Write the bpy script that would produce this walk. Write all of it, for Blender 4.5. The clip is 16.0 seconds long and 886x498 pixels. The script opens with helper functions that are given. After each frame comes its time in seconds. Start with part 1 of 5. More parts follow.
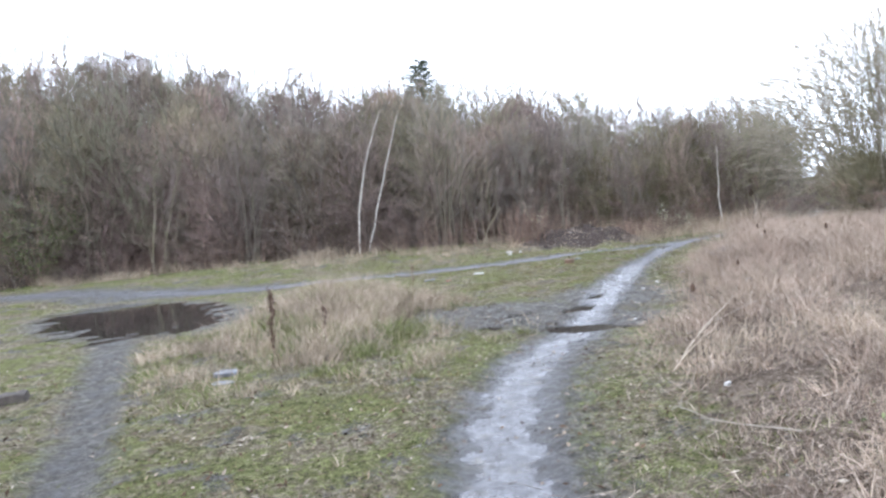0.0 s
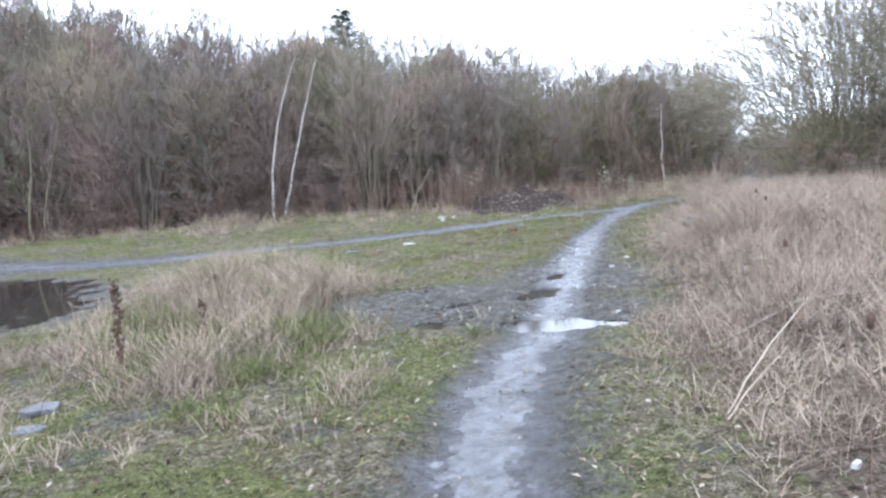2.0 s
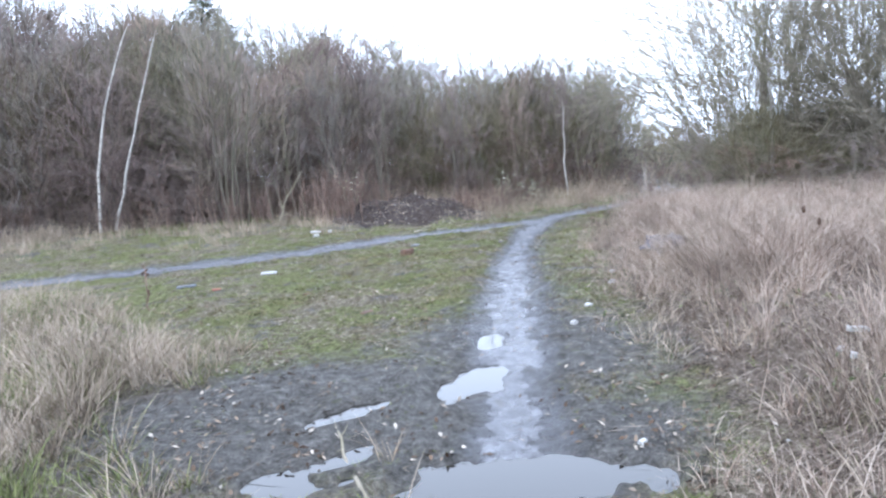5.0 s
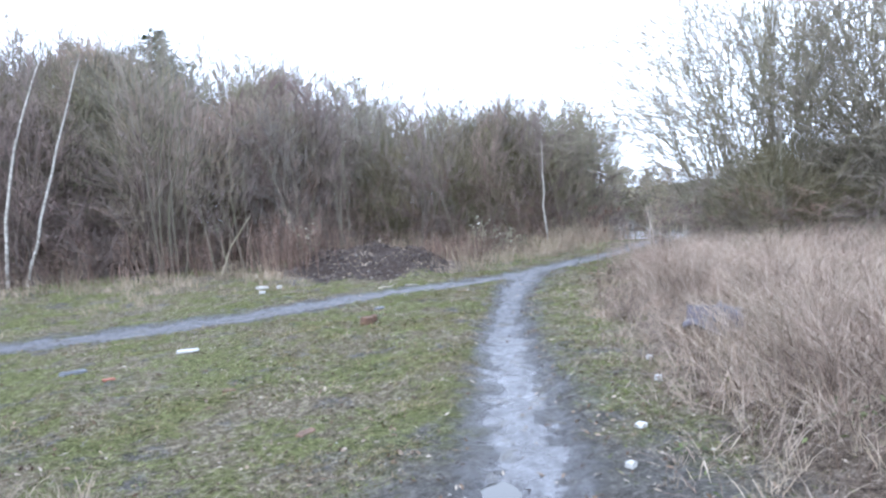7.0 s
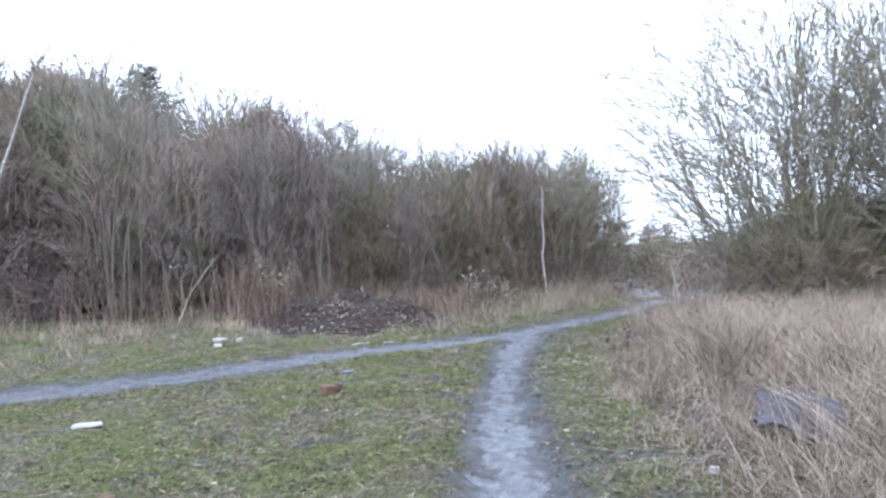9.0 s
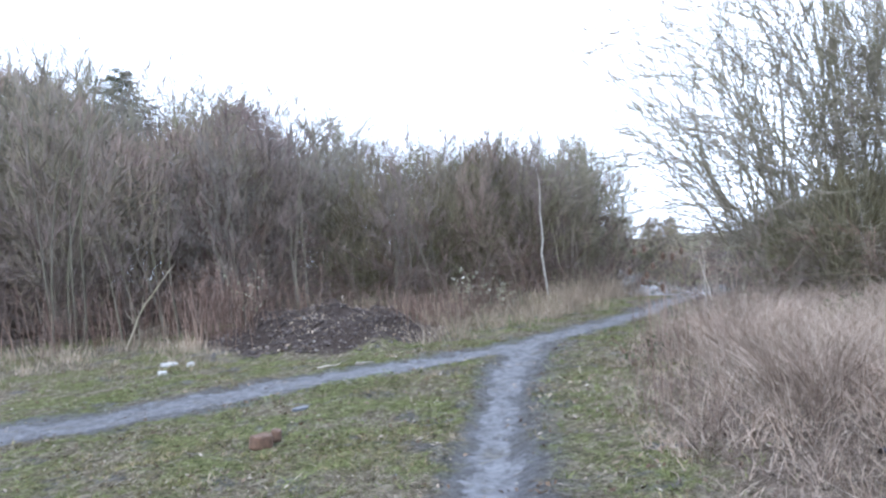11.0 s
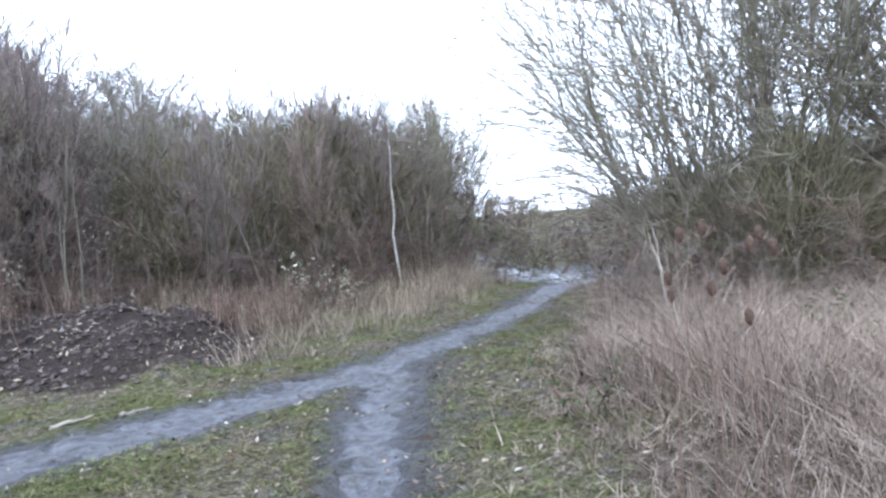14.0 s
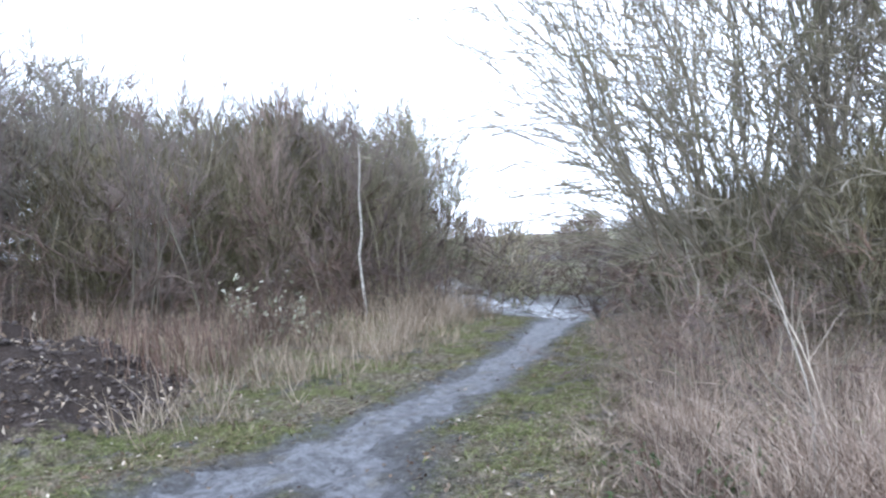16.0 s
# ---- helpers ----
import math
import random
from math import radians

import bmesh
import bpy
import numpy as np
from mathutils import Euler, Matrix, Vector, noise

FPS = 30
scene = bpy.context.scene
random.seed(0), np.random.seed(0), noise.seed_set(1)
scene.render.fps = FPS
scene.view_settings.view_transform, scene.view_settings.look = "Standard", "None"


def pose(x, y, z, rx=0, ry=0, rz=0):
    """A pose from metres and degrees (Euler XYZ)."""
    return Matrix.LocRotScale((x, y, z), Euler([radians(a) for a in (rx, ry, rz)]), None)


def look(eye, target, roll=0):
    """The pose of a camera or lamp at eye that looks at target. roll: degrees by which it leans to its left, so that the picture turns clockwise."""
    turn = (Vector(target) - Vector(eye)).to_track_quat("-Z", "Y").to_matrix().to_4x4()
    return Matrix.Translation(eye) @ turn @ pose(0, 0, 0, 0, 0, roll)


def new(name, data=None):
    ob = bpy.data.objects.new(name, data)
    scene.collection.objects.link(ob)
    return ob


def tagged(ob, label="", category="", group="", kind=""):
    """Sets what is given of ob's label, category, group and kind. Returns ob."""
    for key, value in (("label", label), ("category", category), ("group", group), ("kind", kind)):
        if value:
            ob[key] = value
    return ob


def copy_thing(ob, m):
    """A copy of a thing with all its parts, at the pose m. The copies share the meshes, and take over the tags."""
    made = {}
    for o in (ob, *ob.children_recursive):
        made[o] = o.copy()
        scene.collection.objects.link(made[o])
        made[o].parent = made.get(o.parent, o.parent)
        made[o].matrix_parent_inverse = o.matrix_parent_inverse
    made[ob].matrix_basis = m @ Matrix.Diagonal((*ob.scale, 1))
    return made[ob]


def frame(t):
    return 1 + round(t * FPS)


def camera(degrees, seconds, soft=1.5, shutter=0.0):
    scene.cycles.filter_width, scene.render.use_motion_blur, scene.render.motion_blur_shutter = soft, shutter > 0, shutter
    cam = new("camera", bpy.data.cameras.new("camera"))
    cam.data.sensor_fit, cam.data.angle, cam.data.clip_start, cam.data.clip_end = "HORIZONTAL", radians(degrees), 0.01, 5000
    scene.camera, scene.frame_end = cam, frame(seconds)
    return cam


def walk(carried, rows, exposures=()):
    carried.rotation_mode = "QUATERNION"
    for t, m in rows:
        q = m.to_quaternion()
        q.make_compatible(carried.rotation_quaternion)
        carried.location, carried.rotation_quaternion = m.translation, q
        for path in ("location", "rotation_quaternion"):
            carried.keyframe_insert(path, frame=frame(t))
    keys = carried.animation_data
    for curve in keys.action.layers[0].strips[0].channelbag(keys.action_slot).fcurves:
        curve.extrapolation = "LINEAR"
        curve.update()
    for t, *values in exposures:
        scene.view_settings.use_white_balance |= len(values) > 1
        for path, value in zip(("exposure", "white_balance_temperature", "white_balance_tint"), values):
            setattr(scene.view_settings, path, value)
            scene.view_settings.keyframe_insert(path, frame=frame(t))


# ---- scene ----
cam = camera(63.7, 16.0, soft=2.5)
PATH = [
    (0, (0.006, 0.051, 1.501), (0.32, 2.024, 1.406), -6.0),
    (0.5, (0.118, 0.742, 1.491), (0.497, 2.703, 1.39), -4.3),
    (1, (0.201, 1.339, 1.481), (0.621, 3.289, 1.326), -5.1),
    (1.5, (0.325, 1.947, 1.483), (0.79, 3.88, 1.268), -4.2),
    (2, (0.417, 2.496, 1.479), (0.922, 4.419, 1.257), -5.6),
    (2.5, (0.587, 3.142, 1.454), (1.162, 5.041, 1.203), -5.0),
    (3, (0.732, 3.692, 1.446), (1.332, 5.582, 1.183), -4.2),
    (3.5, (0.901, 4.316, 1.445), (1.561, 6.181, 1.148), -3.9),
    (4, (1.069, 4.852, 1.457), (1.767, 6.696, 1.119), -4.4),
    (4.5, (1.243, 5.459, 1.484), (2.033, 7.279, 1.228), -5.0),
    (4.7, (1.333, 5.715, 1.45), (2.141, 7.528, 1.204), -5.0),
    (6.8, (2.364, 8.13, 1.497), (3.279, 9.903, 1.349), -4.8),
    (7, (2.445, 8.33, 1.493), (3.372, 10.097, 1.363), -4.9),
    (7.5, (2.689, 8.784, 1.502), (3.596, 10.566, 1.447), -4.7),
    (8, (2.913, 9.192, 1.484), (3.843, 10.963, 1.459), -4.4),
    (8.5, (3.177, 9.574, 1.438), (4.11, 11.342, 1.442), -4.0),
    (9, (3.408, 9.972, 1.382), (4.364, 11.728, 1.395), -3.0),
    (9.5, (3.676, 10.378, 1.375), (4.662, 12.117, 1.388), -4.7),
    (9.7, (3.78, 10.513, 1.388), (4.751, 12.262, 1.418), -4.7),
    (12, (5.21, 12.479, 1.319), (6.17, 14.233, 1.315), -5.0),
    (12.5, (5.513, 12.979, 1.355), (6.551, 14.689, 1.321), -4.4),
    (13, (5.748, 13.425, 1.359), (6.895, 15.063, 1.319), -4.1),
    (13.5, (6.042, 13.925, 1.367), (7.279, 15.495, 1.286), -3.8),
    (14, (6.242, 14.382, 1.377), (7.571, 15.875, 1.296), -5.2),
    (14.5, (6.564, 14.832, 1.368), (7.909, 16.31, 1.274), -4.3),
    (15, (6.849, 15.251, 1.35), (8.183, 16.738, 1.244), -3.9),
    (15.5, (7.193, 15.715, 1.369), (8.576, 17.159, 1.304), -2.7),
    (16, (7.495, 16.143, 1.411), (8.907, 17.559, 1.38), -2.9),
]
walk(cam, [(t, look(eye, target, roll)) for t, eye, target, roll in PATH],
     [(0.0, 1.65, 6650, 10), (1.5, 1.65, 6450, 10), (3.5, 1.74, 6150, 10), (7.0, 1.75, 6050, 10), (9.0, 1.6, 6050, 10), (12.0, 1.51, 6050, 10), (14.5, 1.53, 6080, 10), (16.0, 1.57, 6150, 10)])

# ---- light ----
SUN_EL, SUN_AZ = 35.0, 230.0
world = bpy.data.worlds.new("sky")
scene.world = world
world.use_nodes = True
wn = world.node_tree
wn.nodes.clear()
sky = wn.nodes.new("ShaderNodeTexSky")
sky.sky_type = "NISHITA"
sky.sun_disc = False
sky.sun_elevation = radians(SUN_EL)
sky.sun_rotation = radians(SUN_AZ)
sky.dust_density = 3.0
hazy = wn.nodes.new("ShaderNodeMix")
hazy.data_type = "RGBA"
hazy.inputs[0].default_value = 0.93
hazy.inputs[7].default_value = (10.2, 11.6, 14.2, 1)
wback = wn.nodes.new("ShaderNodeBackground")
wback.inputs[1].default_value = 0.1
wout = wn.nodes.new("ShaderNodeOutputWorld")
wn.links.new(sky.outputs[0], hazy.inputs[6])
wn.links.new(hazy.outputs[2], wback.inputs[0])
wn.links.new(wback.outputs[0], wout.inputs[0])
sun = new("sun", bpy.data.lights.new("sun", "SUN"))
sun.data.energy = 0.6
sun.data.angle = radians(25)
sun.data.color = (1.0, 0.97, 0.93)
sun_dir = Vector((math.sin(radians(SUN_AZ)) * math.cos(radians(SUN_EL)), math.cos(radians(SUN_AZ)) * math.cos(radians(SUN_EL)), math.sin(radians(SUN_EL))))
sun.matrix_world = look((0, 0, 30), Vector((0, 0, 30)) - sun_dir)


# ---- materials ----
class Nodes:
    """A small hand for wiring one material."""

    def __init__(self, name):
        self.mat = bpy.data.materials.new(name)
        self.mat.use_nodes = True
        self.tree = self.mat.node_tree
        self.bsdf = self.tree.nodes["Principled BSDF"]

    def add(self, kind, **values):
        node = self.tree.nodes.new(kind)
        for key, value in values.items():
            node.inputs[key].default_value = value
        return node

    def link(self, a, b):
        self.tree.links.new(a, b)

    def noise(self, scale, detail=4.0, rough=0.6, coords=None):
        node = self.add("ShaderNodeTexNoise", Scale=scale, Detail=detail, Roughness=rough)
        if coords is not None:
            self.link(coords, node.inputs["Vector"])
        return node.outputs["Fac"]

    def ramp(self, fac, stops):
        node = self.tree.nodes.new("ShaderNodeValToRGB")
        els = node.color_ramp.elements
        while len(els) < len(stops):
            els.new(0.5)
        for el, (place, colour) in zip(els, stops):
            el.position = place
            el.color = (*colour, 1) if len(colour) == 3 else colour
        self.link(fac, node.inputs[0])
        return node.outputs[0]

    def mix(self, fac, a, b, blend="MIX"):
        node = self.tree.nodes.new("ShaderNodeMix")
        node.data_type = "RGBA"
        node.blend_type = blend
        for socket, value in ((0, fac), (6, a), (7, b)):
            if isinstance(value, (float, int)):
                node.inputs[socket].default_value = value
            elif isinstance(value, tuple):
                node.inputs[socket].default_value = (*value, 1)
            else:
                self.link(value, node.inputs[socket])
        return node.outputs[2]

    def math(self, op, a, b=0.0, clamp=False):
        node = self.tree.nodes.new("ShaderNodeMath")
        node.operation = op
        node.use_clamp = clamp
        for socket, value in ((0, a), (1, b)):
            if isinstance(value, (float, int)):
                node.inputs[socket].default_value = value
            else:
                self.link(value, node.inputs[socket])
        return node.outputs[0]

    def bump(self, height, strength, distance):
        node = self.add("ShaderNodeBump", Strength=strength, Distance=distance)
        self.link(height, node.inputs["Height"])
        self.link(node.outputs[0], self.bsdf.inputs["Normal"])

    def attribute(self, name):
        node = self.tree.nodes.new("ShaderNodeAttribute")
        node.attribute_name = name
        return node.outputs["Fac"]

    def position(self):
        return self.tree.nodes.new("ShaderNodeNewGeometry").outputs["Position"]

    def island(self):
        return self.tree.nodes.new("ShaderNodeNewGeometry").outputs["Random Per Island"]

    def object_random(self):
        return self.tree.nodes.new("ShaderNodeObjectInfo").outputs["Random"]

    def local(self):
        return self.tree.nodes.new("ShaderNodeTexCoord").outputs["Object"]


def blade_material(name, stops, rough=0.75, patch=1.3, hue=0.0):
    """Leaves and straws: a colour for each blade, shifted in patches."""
    n = Nodes(name)
    colour = n.ramp(n.island(), stops)
    drift = n.noise(patch, 3.0, 0.6, n.position())
    shade = n.ramp(drift, [(0.32, (0.5, 0.48, 0.46)), (0.5, (0.95, 0.95, 0.95)), (0.68, (1.35, 1.32, 1.27))])
    colour = n.mix(1.0, colour, shade, "MULTIPLY")
    if hue:
        turn = n.ramp(n.noise(patch * 0.6, 2.0, 0.5, n.position()), [(0.4, (1.06, 0.96, 0.97)), (0.6, (0.93, 1.0, 0.78))])
        colour = n.mix(hue, colour, n.mix(1.0, colour, turn, "MULTIPLY"))
    n.link(colour, n.bsdf.inputs["Base Color"])
    n.bsdf.inputs["Roughness"].default_value = rough
    n.bsdf.inputs["Specular IOR Level"].default_value = 0.06
    return n.mat


def bark_material(name, dark, light, moss, moss_amount, scale=9.0, rough=0.85):
    n = Nodes(name)
    grain = n.noise(scale, 6.0, 0.7, n.local())
    colour = n.ramp(grain, [(0.3, dark), (0.7, light)])
    where = n.ramp(n.noise(1.1, 3.0, 0.6, n.local()), [(0.62 - moss_amount, (0, 0, 0)), (0.8 - moss_amount * 0.5, (1, 1, 1))])
    colour = n.mix(where, colour, moss)
    tone = n.ramp(n.object_random(), [(0.0, (0.7, 0.68, 0.68)), (0.5, (1.0, 1.0, 1.0)), (1.0, (1.25, 1.16, 1.08))])
    n.link(n.mix(1.0, colour, tone, "MULTIPLY"), n.bsdf.inputs["Base Color"])
    n.bsdf.inputs["Roughness"].default_value = rough
    n.bump(grain, 0.5, 0.02)
    return n.mat


def plain_material(name, dark, light, rough, scale=20.0, metal=0.0, bump=0.2):
    n = Nodes(name)
    grain = n.noise(scale, 5.0, 0.65, n.local())
    n.link(n.ramp(grain, [(0.3, dark), (0.72, light)]), n.bsdf.inputs["Base Color"])
    n.bsdf.inputs["Roughness"].default_value = rough
    n.bsdf.inputs["Metallic"].default_value = metal
    n.bump(grain, bump, 0.01)
    return n.mat


def island_material(name, stops, rough, scale=30.0):
    n = Nodes(name)
    grain = n.noise(scale, 5.0, 0.65, n.position())
    colour = n.ramp(n.island(), stops)
    tone = n.ramp(grain, [(0.3, (0.65, 0.65, 0.65)), (0.7, (1.1, 1.1, 1.1))])
    n.link(n.mix(1.0, colour, tone, "MULTIPLY"), n.bsdf.inputs["Base Color"])
    n.bsdf.inputs["Roughness"].default_value = rough
    n.bump(grain, 0.4, 0.01)
    return n.mat


def ground_material():
    n = Nodes("turf_mud_and_wet_clay")
    at = n.position()
    grit = n.noise(120.0, 4.0, 0.75, at)
    fine = n.noise(38.0, 6.0, 0.75, at)
    mid = n.noise(11.0, 6.0, 0.7, at)
    big = n.noise(0.9, 5.0, 0.65, at)
    fleck = n.math("ADD", n.math("MULTIPLY", n.noise(13.0, 9.0, 0.86, at), 0.6), n.math("MULTIPLY", n.noise(47.0, 5.0, 0.8, at), 0.4))
    turf = n.ramp(fleck, [(0.4, (0.0146, 0.0147, 0.0085)), (0.46, (0.0620, 0.0643, 0.0265)), (0.52, (0.118, 0.126, 0.055)), (0.6, (0.232, 0.226, 0.118))])
    litter = n.ramp(fleck, [(0.4, (0.018, 0.014, 0.011)), (0.46, (0.072, 0.06, 0.043)), (0.52, (0.155, 0.132, 0.097)), (0.6, (0.33, 0.29, 0.23))])
    patch = n.math("ADD", n.math("MULTIPLY", big, 0.65), n.math("MULTIPLY", mid, 0.35))
    turf = n.mix(n.ramp(patch, [(0.46, (0, 0, 0)), (0.54, (1, 1, 1))]), turf, litter)
    soil = n.ramp(fleck, [(0.4, (0.022, 0.02, 0.018)), (0.5, (0.085, 0.08, 0.074)), (0.6, (0.21, 0.2, 0.187))])
    turf = n.mix(n.ramp(n.noise(1.7, 6.0, 0.7, at), [(0.55, (0, 0, 0)), (0.62, (1, 1, 1))]), turf, soil)
    straw = n.ramp(fleck, [(0.4, (0.02, 0.015, 0.012)), (0.47, (0.075, 0.058, 0.046)), (0.53, (0.14, 0.112, 0.09)), (0.6, (0.27, 0.225, 0.185))])
    mud = n.ramp(fleck, [(0.4, (0.016, 0.015, 0.013)), (0.5, (0.067, 0.062, 0.057)), (0.6, (0.165, 0.157, 0.145))])
    mud = n.mix(n.ramp(grit, [(0.65, (0, 0, 0)), (0.7, (1, 1, 1))]), mud, (0.22, 0.215, 0.2))
    clay = n.ramp(n.math("ADD", n.math("MULTIPLY", mid, 0.6), n.math("MULTIPLY", fine, 0.4)), [(0.4, (0.036, 0.035, 0.038)), (0.48, (0.074, 0.074, 0.081)), (0.57, (0.125, 0.127, 0.139))])
    clay = n.mix(n.ramp(n.noise(3.5, 7.0, 0.75, at), [(0.55, (0, 0, 0)), (0.64, (1, 1, 1))]), clay, mud)
    leaf = n.ramp(fine, [(0.3, (0.016, 0.0126, 0.0114)), (0.55, (0.056, 0.044, 0.039)), (0.75, (0.125, 0.103, 0.09))])
    edge = n.math("MULTIPLY", n.math("SUBTRACT", n.noise(5.0, 8.0, 0.78, at), 0.5), 1.3)

    def cover(name, soft=0.16):
        value = n.math("ADD", n.attribute(name), edge)
        return n.ramp(value, [(0.5 - soft, (0, 0, 0)), (0.5 + soft, (1, 1, 1))])

    colour = n.mix(cover("straw"), turf, straw)
    colour = n.mix(cover("woodland"), colour, leaf)
    mud_on, clay_on = cover("mud", 0.25), cover("clay", 0.3)
    colour = n.mix(mud_on, colour, mud)
    colour = n.mix(clay_on, colour, clay)
    n.link(colour, n.bsdf.inputs["Base Color"])
    wet = n.ramp(n.noise(8.0, 5.0, 0.7, at), [(0.42, (0.16, 0.16, 0.16)), (0.6, (0.52, 0.52, 0.52))])
    damp = n.ramp(n.noise(7.0, 5.0, 0.7, at), [(0.38, (0.4, 0.4, 0.4)), (0.55, (0.85, 0.85, 0.85))])
    gloss = n.mix(mud_on, (0.92, 0.92, 0.92), damp)
    wet = n.mix(n.attribute("wet"), n.mix(0.6, wet, (0.75, 0.75, 0.75)), wet)
    gloss = n.mix(clay_on, gloss, wet)
    n.link(gloss, n.bsdf.inputs["Roughness"])
    sheen = n.mix(clay_on, n.mix(mud_on, (0.05, 0.05, 0.05), (0.22, 0.22, 0.22)), n.mix(n.attribute("wet"), (0.2, 0.2, 0.2), (0.42, 0.42, 0.42)))
    n.link(sheen, n.bsdf.inputs["Specular IOR Level"])
    relief = n.math("ADD", n.math("MULTIPLY", mid, 0.8), n.math("MULTIPLY", fleck, 0.6))
    calm = n.mix(clay_on, (1.0, 1.0, 1.0), (0.14, 0.14, 0.14))
    n.bump(n.math("MULTIPLY", relief, calm), 0.9, 0.09)
    return n.mat


def water_material():
    n = Nodes("puddle_water")
    n.bsdf.inputs["Base Color"].default_value = (0.022, 0.02, 0.018, 1)
    n.bsdf.inputs["Roughness"].default_value = 0.04
    n.bsdf.inputs["IOR"].default_value = 1.5
    n.bump(n.noise(3.0, 2.0, 0.5, n.position()), 0.012, 0.01)
    return n.mat


def birch_material():
    n = Nodes("birch_bark")
    stretch = n.tree.nodes.new("ShaderNodeMapping")
    stretch.inputs["Scale"].default_value = (3.0, 3.0, 14.0)
    n.link(n.local(), stretch.inputs["Vector"])
    marks = n.noise(2.2, 4.0, 0.7, stretch.outputs[0])
    colour = n.ramp(marks, [(0.34, (0.06, 0.05, 0.045)), (0.46, (0.3, 0.285, 0.26)), (0.7, (0.52, 0.5, 0.47))])
    n.link(colour, n.bsdf.inputs["Base Color"])
    n.bsdf.inputs["Roughness"].default_value = 0.7
    n.bump(marks, 0.3, 0.01)
    return n.mat


M_GROUND = ground_material()
M_WATER = water_material()
M_BIRCH = birch_material()
M_BARK = bark_material("grey_bark", (0.066, 0.057, 0.050), (0.187, 0.165, 0.141), (0.127, 0.121, 0.083), 0.08)
M_WILLOW = bark_material("willow_bark", (0.109, 0.096, 0.072), (0.261, 0.232, 0.181), (0.189, 0.186, 0.109), 0.14)
M_TWIG = bark_material("brown_twigs", (0.102, 0.089, 0.081), (0.201, 0.181, 0.164), (0.147, 0.144, 0.102), 0.1, 2.0)
M_TWIG_OLIVE = bark_material("olive_twigs", (0.099, 0.094, 0.068), (0.192, 0.183, 0.136), (0.141, 0.147, 0.088), 0.14, 2.0)
M_PALE_BARK = bark_material("pale_bark", (0.102, 0.09, 0.066), (0.228, 0.21, 0.168), (0.12, 0.12, 0.06), 0.15)
M_SAPLING = bark_material("sapling_bark", (0.08, 0.072, 0.055), (0.17, 0.155, 0.122), (0.12, 0.12, 0.065), 0.2)
M_TWIG_WILLOW = bark_material("willow_twigs", (0.152, 0.139, 0.113), (0.283, 0.258, 0.215), (0.210, 0.203, 0.138), 0.1, 2.0)
M_TWIG_RED = bark_material("red_brown_twigs", (0.054, 0.036, 0.03), (0.12, 0.081, 0.066), (0.072, 0.06, 0.036), 0.05, 2.0)
M_TWIG_BIRCH = bark_material("birch_twigs", (0.116, 0.088, 0.081), (0.220, 0.174, 0.162), (0.154, 0.132, 0.110), 0.0, 2.0)
M_DEAD = bark_material("bleached_wood", (0.1875, 0.165, 0.135), (0.375, 0.345, 0.3), (0.225, 0.21, 0.15), 0.05)
M_GRASS = blade_material("short_grass", [(0.0, (0.0439, 0.0482, 0.0188)), (0.3, (0.0813, 0.0863, 0.0339)), (0.5, (0.1252, 0.1116, 0.0526)), (0.7, (0.1806, 0.1473, 0.0835)), (1.0, (0.2769, 0.2181, 0.1558))], 0.75, 3.5)
M_LUSH = blade_material("lush_grass", [(0.0, (0.054, 0.07, 0.026)), (0.5, (0.115, 0.136, 0.052)), (1.0, (0.21, 0.214, 0.107))], 0.75, 3.5)
M_STRAW = blade_material("dry_straw", [(0.0, (0.1, 0.07, 0.056)), (0.3, (0.215, 0.162, 0.133)), (0.65, (0.3, 0.24, 0.2)), (1.0, (0.38, 0.325, 0.275))], 0.75, 2.2)
M_PALE = blade_material("pale_dry_grass", [(0.0, (0.134, 0.105, 0.077)), (0.4, (0.262, 0.213, 0.163)), (1.0, (0.385, 0.328, 0.268))])
M_STALK = blade_material("weed_stalks", [(0.0, (0.075, 0.047, 0.038)), (0.5, (0.165, 0.112, 0.093)), (1.0, (0.27, 0.205, 0.17))])
M_LEAF = blade_material("fallen_leaves", [(0.0, (0.03, 0.02, 0.015)), (0.4, (0.09, 0.06, 0.042)), (0.75, (0.2, 0.155, 0.118)), (1.0, (0.4, 0.36, 0.31))])
M_GREEN_LEAF = blade_material("green_leaves", [(0.0, (0.028, 0.046, 0.02)), (0.6, (0.065, 0.092, 0.042)), (1.0, (0.115, 0.14, 0.075))], 0.5)
M_BANK_LEAF = blade_material("nettle_leaves", [(0.0, (0.045, 0.06, 0.025)), (0.6, (0.1, 0.125, 0.055)), (1.0, (0.17, 0.19, 0.1))], 0.6)
M_CRUMB = blade_material("straw_crumbs", [(0.0, (0.03, 0.022, 0.017)), (0.35, (0.09, 0.069, 0.053)), (0.7, (0.2, 0.16, 0.125)), (1.0, (0.38, 0.33, 0.27))])
M_MOSS = blade_material("moss_sprigs", [(0.0, (0.0274, 0.0321, 0.0132)), (0.4, (0.0775, 0.0918, 0.0331)), (0.8, (0.1368, 0.1515, 0.0568)), (1.0, (0.2189, 0.2157, 0.1041))])
M_PALE_LEAF = blade_material("pale_leaves", [(0.0, (0.16, 0.18, 0.12)), (0.6, (0.33, 0.34, 0.26)), (1.0, (0.48, 0.48, 0.42))], 0.6)
M_NEEDLE = blade_material("spruce_needles", [(0.0, (0.012, 0.021, 0.012)), (1.0, (0.036, 0.051, 0.027))])
M_STONE = island_material("loose_stones", [(0.0, (0.072, 0.069, 0.066)), (0.5, (0.162, 0.156, 0.15)), (0.85, (0.252, 0.246, 0.234)), (1.0, (0.396, 0.39, 0.372))], 0.7)
